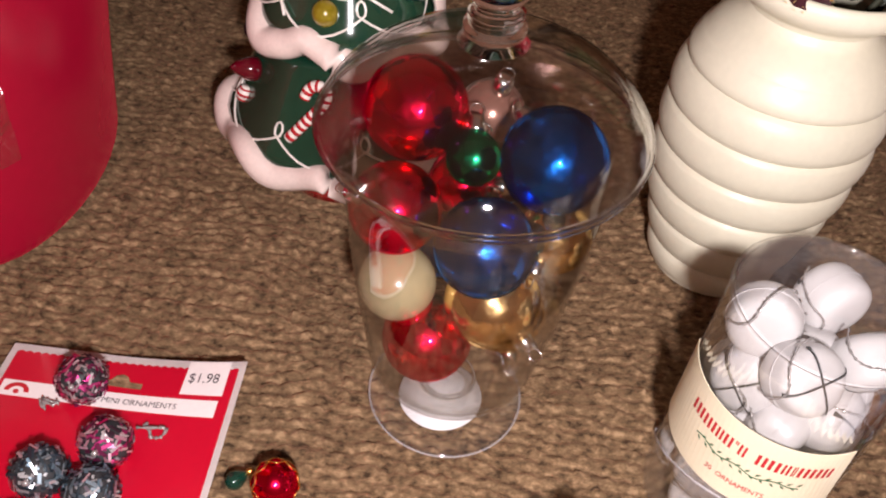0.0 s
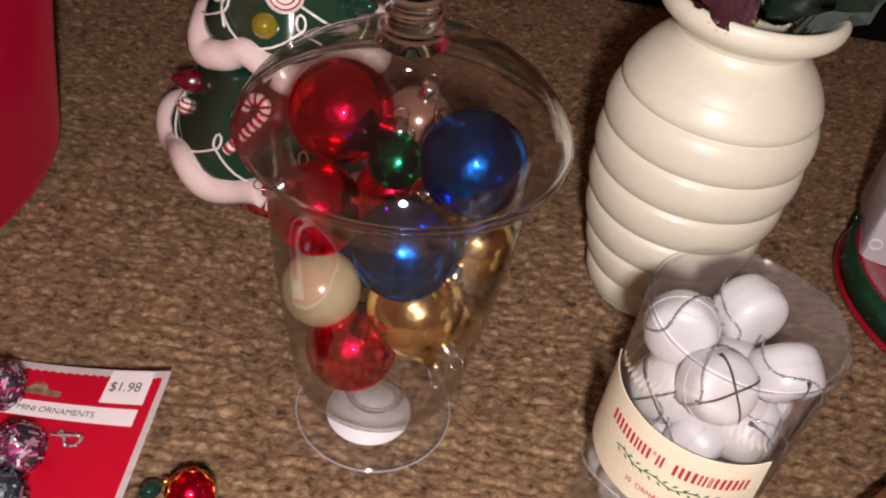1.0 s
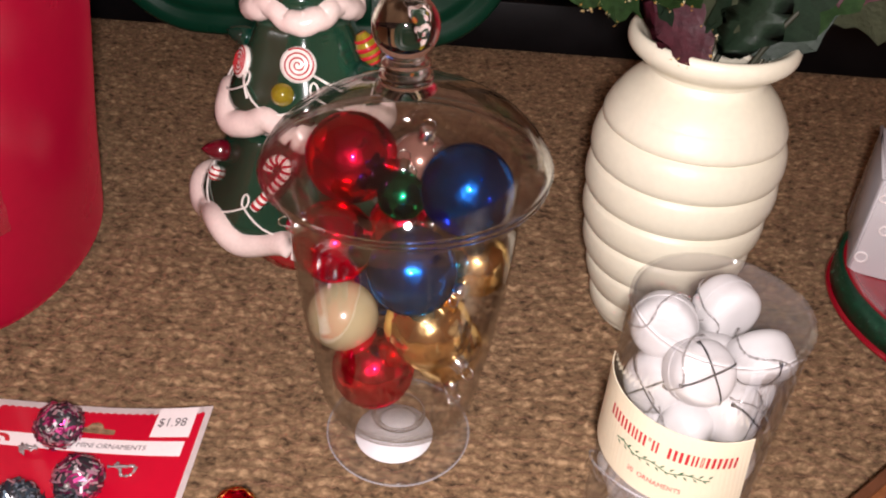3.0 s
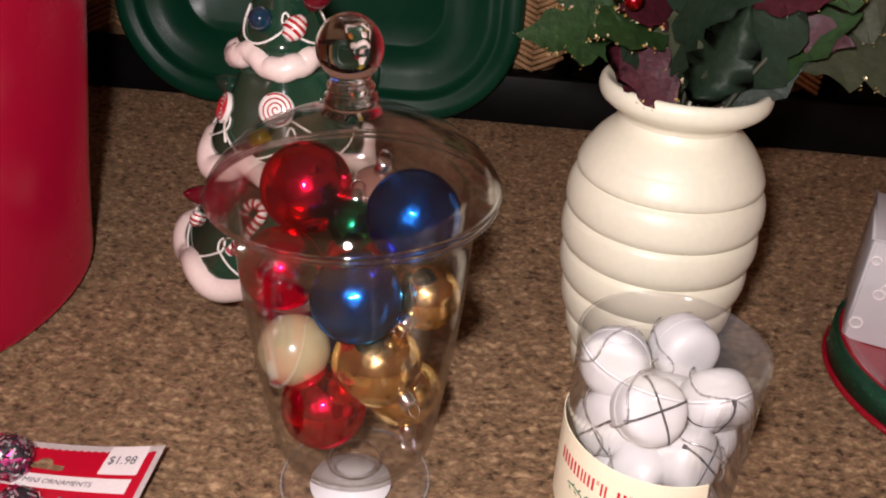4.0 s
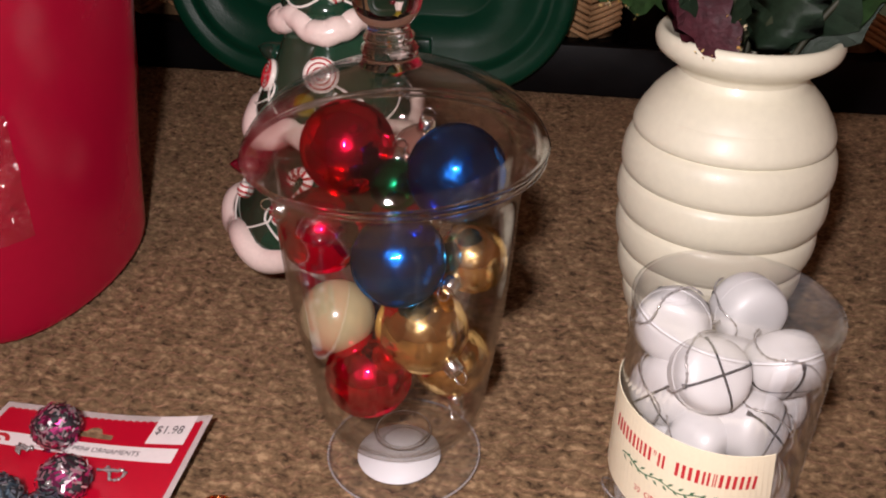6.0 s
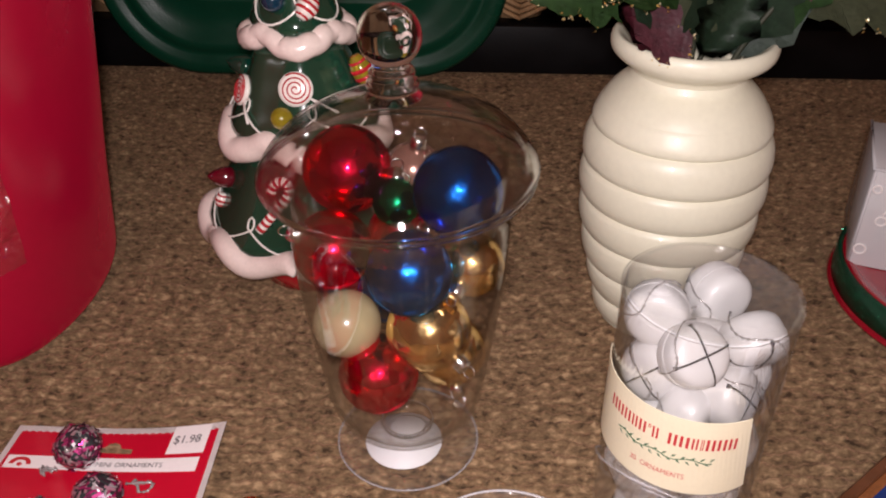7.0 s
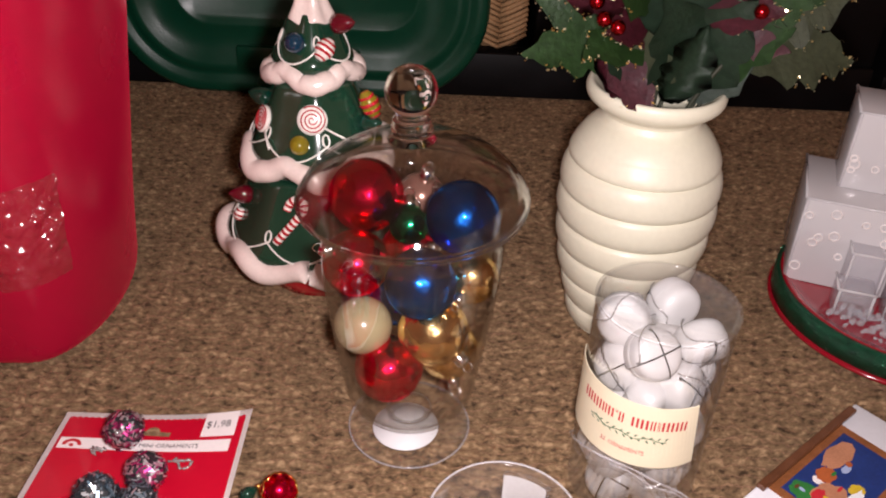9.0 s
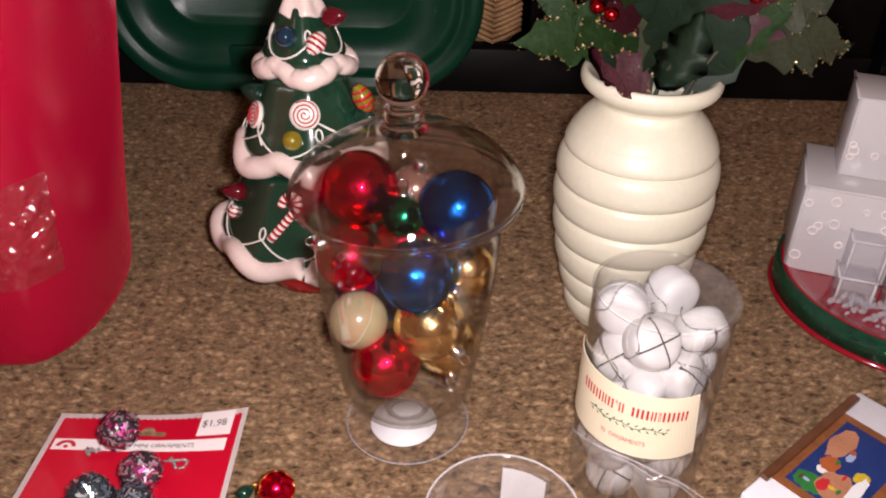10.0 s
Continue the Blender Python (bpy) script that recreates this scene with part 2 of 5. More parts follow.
GOLD_SPARK = chips("gold_flakes", [(0.95, 0.75, 0.35), (0.8, 0.5, 0.15), (1.0, 0.9, 0.6)])
FOIL_PINK = chips("pink_foil", [(0.55, 0.03, 0.20), (0.22, 0.03, 0.10), (0.85, 0.80, 0.84), (0.7, 0.08, 0.30), (0.10, 0.05, 0.08), (0.85, 0.5, 0.62)])
FOIL_BLUE = chips("blue_foil", [(0.20, 0.30, 0.38), (0.06, 0.09, 0.12), (0.80, 0.83, 0.86), (0.40, 0.52, 0.60), (0.10, 0.14, 0.17)])
LEAF = surface("green_fabric_leaf", (0.030, 0.072, 0.018), 0.5, vary=0.5, scale=28, bump=0.25, bump_scale=350)
LEAF_DARK = surface("dark_fabric_leaf", (0.022, 0.045, 0.024), 0.5, vary=0.4, scale=28, bump=0.25, bump_scale=350)
LEAF_GREY = surface("dusty_green_leaf", (0.075, 0.085, 0.045), 0.55, vary=0.35, scale=28, bump=0.25, bump_scale=350)
LEAF_WINE = surface("wine_fabric_leaf", (0.085, 0.013, 0.022), 0.5, vary=0.5, scale=28, bump=0.25, bump_scale=350)
STEM = surface("dark_stem", (0.028, 0.03, 0.016), 0.6, vary=0.3, scale=90)

# ---- builders ----


def mesh_of(name, bm, material, smooth=True):
    me = bpy.data.meshes.new(name)
    bmesh.ops.recalc_face_normals(bm, faces=bm.faces)
    bm.to_mesh(me)
    bm.free()
    me.materials.append(material)
    if smooth:
        me.polygons.foreach_set("use_smooth", [True] * len(me.polygons))
    return me


def part(name, bm, material, parent=None, label="", smooth=True, m=None):
    """One mesh object from a bmesh, under a thing or a part."""
    ob = new(name, mesh_of(name, bm, material, smooth))
    ob.parent = parent
    if m is not None:
        ob.matrix_basis = m
    return tagged(ob, label)


def thing(name, m, label, category, group="", kind=""):
    ob = new(name)
    ob.empty_display_size = 0.01
    ob.matrix_basis = m
    return tagged(ob, label, category, group, kind)


def lathe(profile, segs=64, wave=None):
    """A body turned round the z axis from (radius, height) pairs; wave(angle, index) may shift a ring's (radius, height)."""
    bm = bmesh.new()
    rings = []
    for i, (r, z) in enumerate(profile):
        if r < 1e-6:
            rings.append([bm.verts.new((0, 0, z))])
            continue
        ring = []
        for k in range(segs):
            a = 2 * math.pi * k / segs
            dr, dz = wave(a, i) if wave else (0, 0)
            ring.append(bm.verts.new(((r + dr) * math.sin(a), -(r + dr) * math.cos(a), z + dz)))
        rings.append(ring)
    for a, b in zip(rings, rings[1:]):
        if len(a) == 1 and len(b) == 1:
            continue
        for k in range(segs):
            j = (k + 1) % segs
            if len(a) == 1:
                bm.faces.new((a[0], b[k], b[j]))
            elif len(b) == 1:
                bm.faces.new((a[k], b[0], a[j]))
            else:
                bm.faces.new((a[k], b[k], b[j], a[j]))
    return bm


def smooth_line(points, steps=6):
    """A Catmull-Rom line through the points."""
    p = [Vector(q) for q in points]
    p = [2 * p[0] - p[1]] + p + [2 * p[-1] - p[-2]]
    out = []
    for i in range(1, len(p) - 2):
        for s in range(steps):
            u = s / steps
            out.append(0.5 * (2 * p[i] + (p[i + 1] - p[i - 1]) * u + (2 * p[i - 1] - 5 * p[i] + 4 * p[i + 1] - p[i + 2]) * u * u
                              + (3 * p[i] - p[i - 1] - 3 * p[i + 1] + p[i + 2]) * u ** 3))
    out.append(p[-2])
    return out


def curve_profile(points, steps=5):
    return [(max(0, v.x), v.y) for v in smooth_line([(r, z, 0) for r, z in points], steps)]


def tube(points, radius, segs=8, closed=False, bm=None):
    bm = bm or bmesh.new()
    pts = [Vector(p) for p in points]
    rings, side = [], None
    for i, p in enumerate(pts):
        if closed:
            d = pts[(i + 1) % len(pts)] - pts[i - 1]
        else:
            d = pts[min(i + 1, len(pts) - 1)] - pts[max(i - 1, 0)]
        d = d.normalized() if d.length > 0 else Vector((0, 0, 1))
        side = side or d.orthogonal()
        side = (side - d * side.dot(d)).normalized()
        up = d.cross(side)
        r = radius(i / max(1, len(pts) - 1)) if callable(radius) else radius
        rings.append([bm.verts.new(p + r * (math.cos(2 * math.pi * k / segs) * side + math.sin(2 * math.pi * k / segs) * up)) for k in range(segs)])
    n = len(rings)
    for i in range(n if closed else n - 1):
        a, b = rings[i], rings[(i + 1) % n]
        for k in range(segs):
            bm.faces.new((a[k], a[(k + 1) % segs], b[(k + 1) % segs], b[k]))
    if not closed:
        bm.faces.new(rings[0])
        bm.faces.new(rings[-1])
    return bm


def ball(r, segs=32, rings=20, squash=1.0):
    bm = bmesh.new()
    bmesh.ops.create_uvsphere(bm, u_segments=segs, v_segments=rings, radius=r, matrix=Matrix.Diagonal((1, 1, squash, 1)))
    return bm


def box(sx, sy, sz, bevel=0.0, segs=2, centre=(0, 0, 0)):
    bm = bmesh.new()
    bmesh.ops.create_cube(bm, size=1, matrix=Matrix.Translation(centre) @ Matrix.Diagonal((sx, sy, sz, 1)))
    if bevel:
        bmesh.ops.bevel(bm, geom=bm.edges[:], offset=bevel, segments=segs, profile=0.5, affect="EDGES")
    return bm


def rounded(hx, hy, r, n=8):
    """The outline of a rounded rectangle with half sizes hx, hy and corner radius r."""
    out = []
    for q, (sx, sy) in enumerate(((1, 1), (-1, 1), (-1, -1), (1, -1))):
        for k in range(n + 1):
            a = math.pi / 2 * (q + k / n)
            out.append((sx * (hx - r) + r * math.cos(a), sy * (hy - r) + r * math.sin(a)))
    return out


def loft(sections, cap_first=True, cap_last=True):
    """A skin over outlines of equal counts: a list of lists of (x, y, z)."""
    bm = bmesh.new()
    rows = [[bm.verts.new(p) for p in s] for s in sections]
    n = len(rows[0])
    for a, b in zip(rows, rows[1:]):
        for k in range(n):
            bm.faces.new((a[k], a[(k + 1) % n], b[(k + 1) % n], b[k]))
    if cap_first:
        bm.faces.new(rows[0])
    if cap_last:
        bm.faces.new(rows[-1])
    return bm


def plate_of(outline, z0, z1):
    return loft([[(x, y, z0) for x, y in outline], [(x, y, z1) for x, y in outline]])


def letters(text, size, shape=None):
    """A bmesh of the words in the built-in font, from x = 0 along +x, lying in z = 0; shape maps (x, y) to a place."""
    cu = bpy.data.curves.new("words", "FONT")
    cu.body, cu.size, cu.resolution_u = text, size, 3
    ob = bpy.data.objects.new("words", cu)
    scene.collection.objects.link(ob)
    me = bpy.data.meshes.new_from_object(ob.evaluated_get(bpy.context.evaluated_depsgraph_get()))
    bpy.data.objects.remove(ob)
    bm = bmesh.new()
    bm.from_mesh(me)
    bpy.data.meshes.remove(me)
    if shape:
        for v in bm.verts:
            v.co = Vector(shape(v.co.x, v.co.y))
    return bm


def no_shadow(ob):
    """Clear glass and plastic let the torch's light through."""
    if ob.data.materials[0] in (GLASS, CREASED, CLEAR, THIN) or ob.name.startswith(("fold", "rim")):
        ob.visible_shadow = False
    return ob


# ---- room ----


def carpet():
    """Looped pile: a fine sheet whose loops lie in uneven rows; beyond it the sheet goes on to the walls."""
    x0, x1, y0, y1, step = -0.46, 0.72, 0.10, 1.02, 0.0019
    xs, ys = np.arange(x0, x1 + step / 2, step), np.arange(y0, y1 + step / 2, step)
    nx, ny = len(xs), len(ys)
    gx, gy = np.meshgrid(xs, ys)
    rng = np.random.default_rng(4)

    def cloud(cells):
        """Smooth chance values with one knot every so many steps."""
        low = rng.random((ny // cells + 3, nx // cells + 3))
        iy, ix = np.arange(ny) / cells, np.arange(nx) / cells
        fy, fx = (iy % 1)[:, None], (ix % 1)[None, :]
        fy, fx = fy * fy * (3 - 2 * fy), fx * fx * (3 - 2 * fx)
        iy, ix = iy.astype(int), ix.astype(int)
        return low[iy][:, ix] * (1 - fy) * (1 - fx) + low[iy + 1][:, ix] * fy * (1 - fx) + low[iy][:, ix + 1] * (1 - fy) * fx + low[iy + 1][:, ix + 1] * fy * fx
    fine, small, mid, wide = rng.random((ny, nx)), cloud(3), cloud(9), cloud(34)
    v = gy / 0.0082 + 2.6 * (wide - 0.5) + 0.9 * mid + gx * 14
    row = np.floor(v)
    u = gx / 0.0094 + row * 0.37 + 1.6 * mid + 2.0 * np.sin(row * 12.9)
    hump = np.sqrt(np.abs(np.sin(np.pi * v)) * (0.35 + 0.65 * np.abs(np.sin(np.pi * u))))
    z = -0.0094 + 0.0060 * hump * (0.45 + 0.75 * small) + 0.0016 * mid + 0.0011 * fine
    edge = np.minimum(np.minimum(gx - x0, x1 - gx), np.minimum(gy - y0, y1 - gy))
    z = np.where(edge < step, -0.003, z)
    co = np.stack([gx + (fine - 0.5) * 0.0008, gy + (np.roll(fine, 7, 1) - 0.5) * 0.0008, z], -1).reshape(-1, 3)
    k = (np.arange(ny - 1)[:, None] * nx + np.arange(nx - 1)[None, :]).reshape(-1)
    faces = np.stack([k, k + 1, k + nx + 1, k + nx], -1)
    me = bpy.data.meshes.new("floor")
    X0, X1, Y0, Y1 = -1.6, 1.8, -1.6, 1.45
    rim = np.array([(X0, Y0, -0.003), (X1, Y0, -0.003), (X1, Y1, -0.003), (X0, Y1, -0.003)])
    n = len(co)
    a, b, c, d = 0, nx - 1, nx * ny - 1, nx * (ny - 1)
    outer = np.array([(n, n + 1, b, a), (n + 1, n + 2, c, b), (n + 2, n + 3, d, c), (n + 3, n, a, d)])
    me.from_pydata(np.concatenate([co, rim]).tolist(), [], np.concatenate([faces, outer]).tolist())
    me.materials.append(CARPET)
    me.polygons.foreach_set("use_smooth", [True] * len(me.polygons))
    tagged(new("floor", me), "brown looped carpet with flecked uneven rows", "carpet", kind="structure")


carpet()
# Unseen, added to bounce torch light as fill; their warm tint reddens it.
for name, sx, sy, at in (("wall_north", 3.6, 0.1, (0.1, 1.5, 1.15)), ("wall_south", 3.6, 0.1, (0.1, -1.65, 1.15)),
                         ("wall_west", 0.1, 3.05, (-1.65, -0.075, 1.15)), ("wall_east", 0.1, 3.05, (1.85, -0.075, 1.15))):
    tagged(part(name, box(sx, sy, 2.36, centre=at), WALL, smooth=False), "unseen warm-tinted wall added to bounce torch light", "wall", kind="structure")
tagged(part("ceiling", box(3.8, 3.4, 0.08, centre=(0.1, -0.08, 2.37)), CEILING, smooth=False), "unseen warm-tinted ceiling added to bounce torch light", "ceiling", kind="structure")

# ---- shelf with baskets ----
SHELF = pose(0.15, 0.946, 0, 0, 0, -3.4)


def shelf():
    s = thing("shelf_unit", SHELF, "low black wooden shelf unit with open cubbies", "shelf")
    part("plinth", box(1.134, 0.03, 0.060, 0.002, centre=(-0.05, 0.015, 0.028)), BLACK, s)
    part("bottom_board", box(1.132, 0.32, 0.018, 0.002, centre=(-0.05, 0.19, 0.049)), BLACK, s)
    for x, w in ((-0.60, 0.03), (-0.25, 0.024), (0.087, 0.034)):
        part("upright", box(w, 0.33, 0.36, 0.002, centre=(x, 0.175, 0.238)), BLACK, s)
    part("side_panel", box(0.14, 0.33, 0.36, 0.002, centre=(0.447, 0.175, 0.238)), BLACK, s)
    part("top_board", box(1.15, 0.35, 0.022, 0.003, centre=(-0.05, 0.17, 0.43)), BLACK, s)
    part("back_panel", box(1.132, 0.01, 0.36, centre=(-0.05, 0.345, 0.24)), BLACK, s)


def basket(width, x, depth=0.26, height=0.24):
    b = thing("wicker_basket", SHELF @ pose(x, 0.016, 0.059), "brown woven seagrass basket pushed into the shelf", "basket", "baskets in the shelf")
    part("liner_body", loft([[(px, py + depth / 2, z) for px, py in rounded(width / 2 + o, depth / 2 + o, 0.025)] for z, o in ((0, -0.012), (height, 0.0 - 0.004))], True, False), WICKER, b)
    rng = random.Random(int(width * 1000))
    bm = bmesh.new()
    col, step = 0.034, 0.0068
    n = int(width / col)
    for c in range(n):
        xa = -width / 2 + 0.006 + c * (width - 0.012) / n
        xb = xa + (width - 0.012) / n
        slant = 0.018 if c % 2 else -0.018
        for r in range(-3, int(height / step) + 3):
            z = r * step + rng.uniform(-0.0008, 0.0008)
            pa, pb = Vector((xa, -0.002, z - slant / 2)), Vector((xb, -0.002, z + slant / 2))
            if min(pa.z, pb.z) < 0.002 or max(pa.z, pb.z) > height:
                continue
            tube([pa, pa.lerp(pb, 0.33) + Vector((0, -0.003, 0)), pa.lerp(pb, 0.66) + Vector((0, -0.003, 0)), pb], 0.0031, 5, bm=bm)
    tagged(part("weave", bm, WICKER, b), kind="stuff")
    part("rim", tube([(px, py + depth / 2, height) for px, py in rounded(width / 2, depth / 2, 0.025)], 0.007, 7, True), WICKER, b)


shelf()
basket(0.292, -0.081)
basket(0.250, 0.237)
basket(0.292, -0.426)
side_cabinet = thing("black_cabinet", pose(0.812, 0.925, 0, 0, 0, -3.4), "black wooden cabinet standing beside the shelf unit", "cabinet")
part("body", box(0.24, 0.36, 0.5, 0.003, centre=(0, 0.18, 0.29)), BLACK, side_cabinet)
part("plinth", box(0.23, 0.34, 0.04, 0.002, centre=(0, 0.18, 0.02)), BLACK, side_cabinet)

# ---- totes and lid ----


def bowed(hx, hy, deep, n=18):
    """An outline with straight long sides and bowed ends."""
    pts = []
    for side in (1, -1):
        for k in range(n + 1):
            a = math.pi * (k / n - 0.5)
            pts.append((side * (hx - deep + deep * math.cos(a)), side * hy * math.sin(a)))
    return pts


def tote(m, label, hx, hy):
    t = thing("storage_tote", m, label, "storage tote", "red storage totes")
    inset = [(0.0, -0.014), (0.002, -0.012), (0.006, -0.0105), (0.012, -0.0095), (0.03, -0.0080), (0.05, -0.006), (0.07, -0.004), (0.10, -0.0005), (0.15, 0.006), (0.20, 0.012), (0.30, 0.025), (0.33, 0.029)]
    outer = [[(x, y, z) for x, y in bowed(hx + o, hy + o, 0.055 + o * 0.5)] for z, o in inset]
    inner = [[(x, y, z) for x, y in bowed(hx + o - 0.003, hy + o - 0.003, 0.052 + o * 0.5)] for z, o in ((0.33, 0.029), (0.20, 0.012), (0.02, -0.0087), (0.006, -0.0105))]
    part("body", loft(outer + inner), RED_TOTE, t)
    part("rim", tube([(x, y, 0.33) for x, y in bowed(hx + 0.034, hy + 0.034, 0.072)], 0.006, 8, True), RED_TOTE, t)
    return t


tote(pose(-0.3595, 0.502, 0), "glossy red plastic storage tote standing on the carpet", 0.1815, 0.113)
tote(pose(-0.531, 0.850, 0, 0, 0, 0), "red plastic storage tote behind the first one", 0.2, 0.085)


def tote_sticker():
    """A white paper label under a crumpled patch of clear tape, stuck round the tote's front corner."""
    s = thing("taped_label", pose(-0.2330, 0.5020, 0.0), "white paper label under crumpled clear tape on the red tote", "label")

    def round_corner(u, z, out):
        rx, ry, a = 0.0515 + out, 0.1095 + out, u / 0.080
        return (u, -ry, z) if u < 0 else (rx * math.sin(a), -ry * math.cos(a), z)

    def sheet(u0, u1, z0, z1, out, n):
        bm = bmesh.new()
        rows = []
        for k in range(n + 1):
            z = z0 + (z1 - z0) * k / n
            rows.append([bm.verts.new(round_corner(u, z, 0.0038 + (z - 0.10) * 0.125 + out(u, z))) for u in [u0 + (u1 - u0) * q / n for q in range(n + 1)]])
        for a, b in zip(rows, rows[1:]):
            for q in range(n):
                bm.faces.new((a[q], a[q + 1], b[q + 1], b[q]))
        return bm
    no_shadow(part("tape", sheet(-0.050, 0.060, 0.080, 0.166, lambda u, z: 0.0012 + 0.0075 * abs(noise.noise(Vector((u * 95 - z * 70, z * 14, 1)))) + 0.0030 * abs(noise.noise(Vector((u * 40 + z * 60, z * 20, 4)))), 40), CREASED, s, "crumpled glossy clear tape"))
    part("paper", sheet(-0.048, -0.004, 0.106, 0.140, lambda u, z: 0.0004, 16), WHITE_PAPER, s)


tote_sticker()


def tote_lid():
    """A green lid standing on its edge against the shelf, with a stepped rim and a raised handle block."""
    t = thing("tote_lid", pose(-0.084, 0.934, 0.002, 90 - 3, 0, -3.4) @ pose(0, 0.172, 0), "dark green plastic tote lid leaning upright against the shelf", "lid")

    def ring(k, z):
        return [(x, y, z) for x, y in rounded(0.240 - k, 0.172 - k, 0.118 - k * 0.85, 14)]
    part("panel", loft([ring(0.0, -0.012), ring(0.0, 0.002), ring(0.004, 0.006), ring(0.016, 0.006), ring(0.021, 0.001), ring(0.027, 0.001),
                        ring(0.031, 0.006), ring(0.040, 0.006), ring(0.050, -0.003), ring(0.080, -0.003), ring(0.086, 0.0), ring(0.090, 0.0), ring(0.094, -0.004)]), GREEN_LID, t)
    part("lip", tube(ring(0.001, -0.010), 0.0035, 6, True), GREEN_LID, t)
    for x in (-0.055, 0.055):
        part("latch_block", box(0.05, 0.03, 0.012, 0.003, centre=(x, -0.125, 0.001)), GREEN_LID, t)


tote_lid()

# ---- ribbed vase with leaves ----
VASE = (0.2386, 0.4700)


def vase():
    v = thing("ceramic_vase", pose(*VASE, 0), "cream glazed ceramic vase with ribbed rounded body", "vase")
    hull = [(0.0, 0.0415), (0.012, 0.0435), (0.027, 0.0470), (0.054, 0.0545), (0.082, 0.0594), (0.109, 0.0620), (0.134, 0.0622), (0.148, 0.0606), (0.160, 0.0575), (0.172, 0.0525)]

    def env(z):
        for (a, ra), (b, rb) in zip(hull, hull[1:]):
            if a <= z <= b:
                return ra + (rb - ra) * (z - a) / (b - a)
        return hull[-1][1]
    part("foot", lathe([(0, 0.001), (0.036, 0.0), (0.0395, 0.0008), (env(0.002) - 0.0030, 0.0022)], 96), CREAM, v)
    cuts = [0.002, 0.0225, 0.0490, 0.0755, 0.1020, 0.1285, 0.1550, 0.1720]
    for a, b in zip(cuts, cuts[1:]):
        low = 0.0046 if a < 0.12 else 0.0040 if a < 0.14 else 0.0034
        top = 0.0046 if b < 0.12 else 0.0040 if b < 0.14 else 0.0034 if b < 0.16 else 0.0010
        rib = []
        for k in range(15):
            u = k / 14
            deep = low if u < 0.5 else top
            rib.append((env(a + (b - a) * u) + 0.0012 - deep * (1 - math.sin(math.pi * u) ** 0.5), a + (b - a) * u))
        part("rib", lathe(rib, 96), CREAM, v)
    part("shoulder", lathe(curve_profile([(env(0.172) + 0.0002, 0.172), (0.0502, 0.1760), (0.0470, 0.1800), (0.0425, 0.1845), (0.0382, 0.1885), (0.0362, 0.1930)], 6), 96), CREAM, v)
    part("rim", lathe(curve_profile([(0.0362, 0.1930), (0.0385, 0.1970), (0.0450, 0.2010), (0.0500, 0.2055), (0.0516, 0.2105), (0.0506, 0.2150), (0.0475, 0.2166), (0.042, 0.2120), (0.0362, 0.204), (0.032, 0.194)], 5), 96), CREAM, v)
    part("inside", lathe(curve_profile([(0.032, 0.194), (0.037, 0.182), (0.048, 0.165), (0.053, 0.12), (0.044, 0.03), (0.0, 0.02)], 5), 64), CREAM, v)


vase()


def leaf_mesh(length, width, teeth, material, curl=0.25, fold=0.3, seed=0):
    """A toothed leaf from its stalk at the origin along +y, with a fold along its rib and a curl towards its tip."""
    rng = random.Random(seed)
    bm = bmesh.new()
    n = teeth * 4
    left, mid, right = [], [], []
    for i in range(n + 1):
        u = i / n
        w = width / 2 * (math.sin(math.pi * min(1, u * 0.97 + 0.03) ** 0.8)) * (0.74 + 0.36 * abs(math.cos(math.pi * teeth * u)) ** 1.5)
        y, z = length * u, -curl * length * u * u
        wob = rng.uniform(-0.04, 0.04) * width
        mid.append(bm.verts.new((0, y, z)))
        left.append(bm.verts.new((-w + wob, y + 0.12 * w, z + fold * w + rng.uniform(-1, 1) * 0.03 * width)))
        right.append(bm.verts.new((w + wob, y + 0.12 * w, z + fold * w + rng.uniform(-1, 1) * 0.03 * width)))
    for i in range(n):
        bm.faces.new((mid[i], mid[i + 1], left[i + 1], left[i]))
        bm.faces.new((mid[i], right[i], right[i + 1], mid[i + 1]))
    edge = [v.co.copy() for v in left] + [v.co.copy() for v in right]
    bmesh.ops.solidify(bm, geom=bm.faces[:], thickness=0.0006)
    return bm, edge


def flakes(points, size, rng, spread=0.001):
    """Small flat flakes scattered at the points."""
    bm = bmesh.new()
    for p in points:
        r = Euler((rng.uniform(0, 6), rng.uniform(0, 6), rng.uniform(0, 6))).to_matrix()
        q = Vector(p) + Vector([rng.uniform(-spread, spread) for _ in range(3)])
        s = size * rng.uniform(0.5, 1.2)
        bm.faces.new([bm.verts.new(q + r @ Vector((x * s, y * s, 0))) for x, y in ((-1, -0.7), (1, -0.7), (1, 0.7), (-1, 0.7))])
    return bm


def aim(base, tip, spin=0.0):
    """The pose that lays a leaf's +y from base to tip, turned about its length."""
    d = (Vector(tip) - Vector(base)).normalized()
    x = d.cross(Vector((0.1, -0.85, 0.5))).normalized()
    z = x.cross(d)
    return Matrix.Translation(base) @ Matrix((x, d, z)).transposed().to_4x4() @ Matrix.Rotation(radians(spin), 4, "Y")


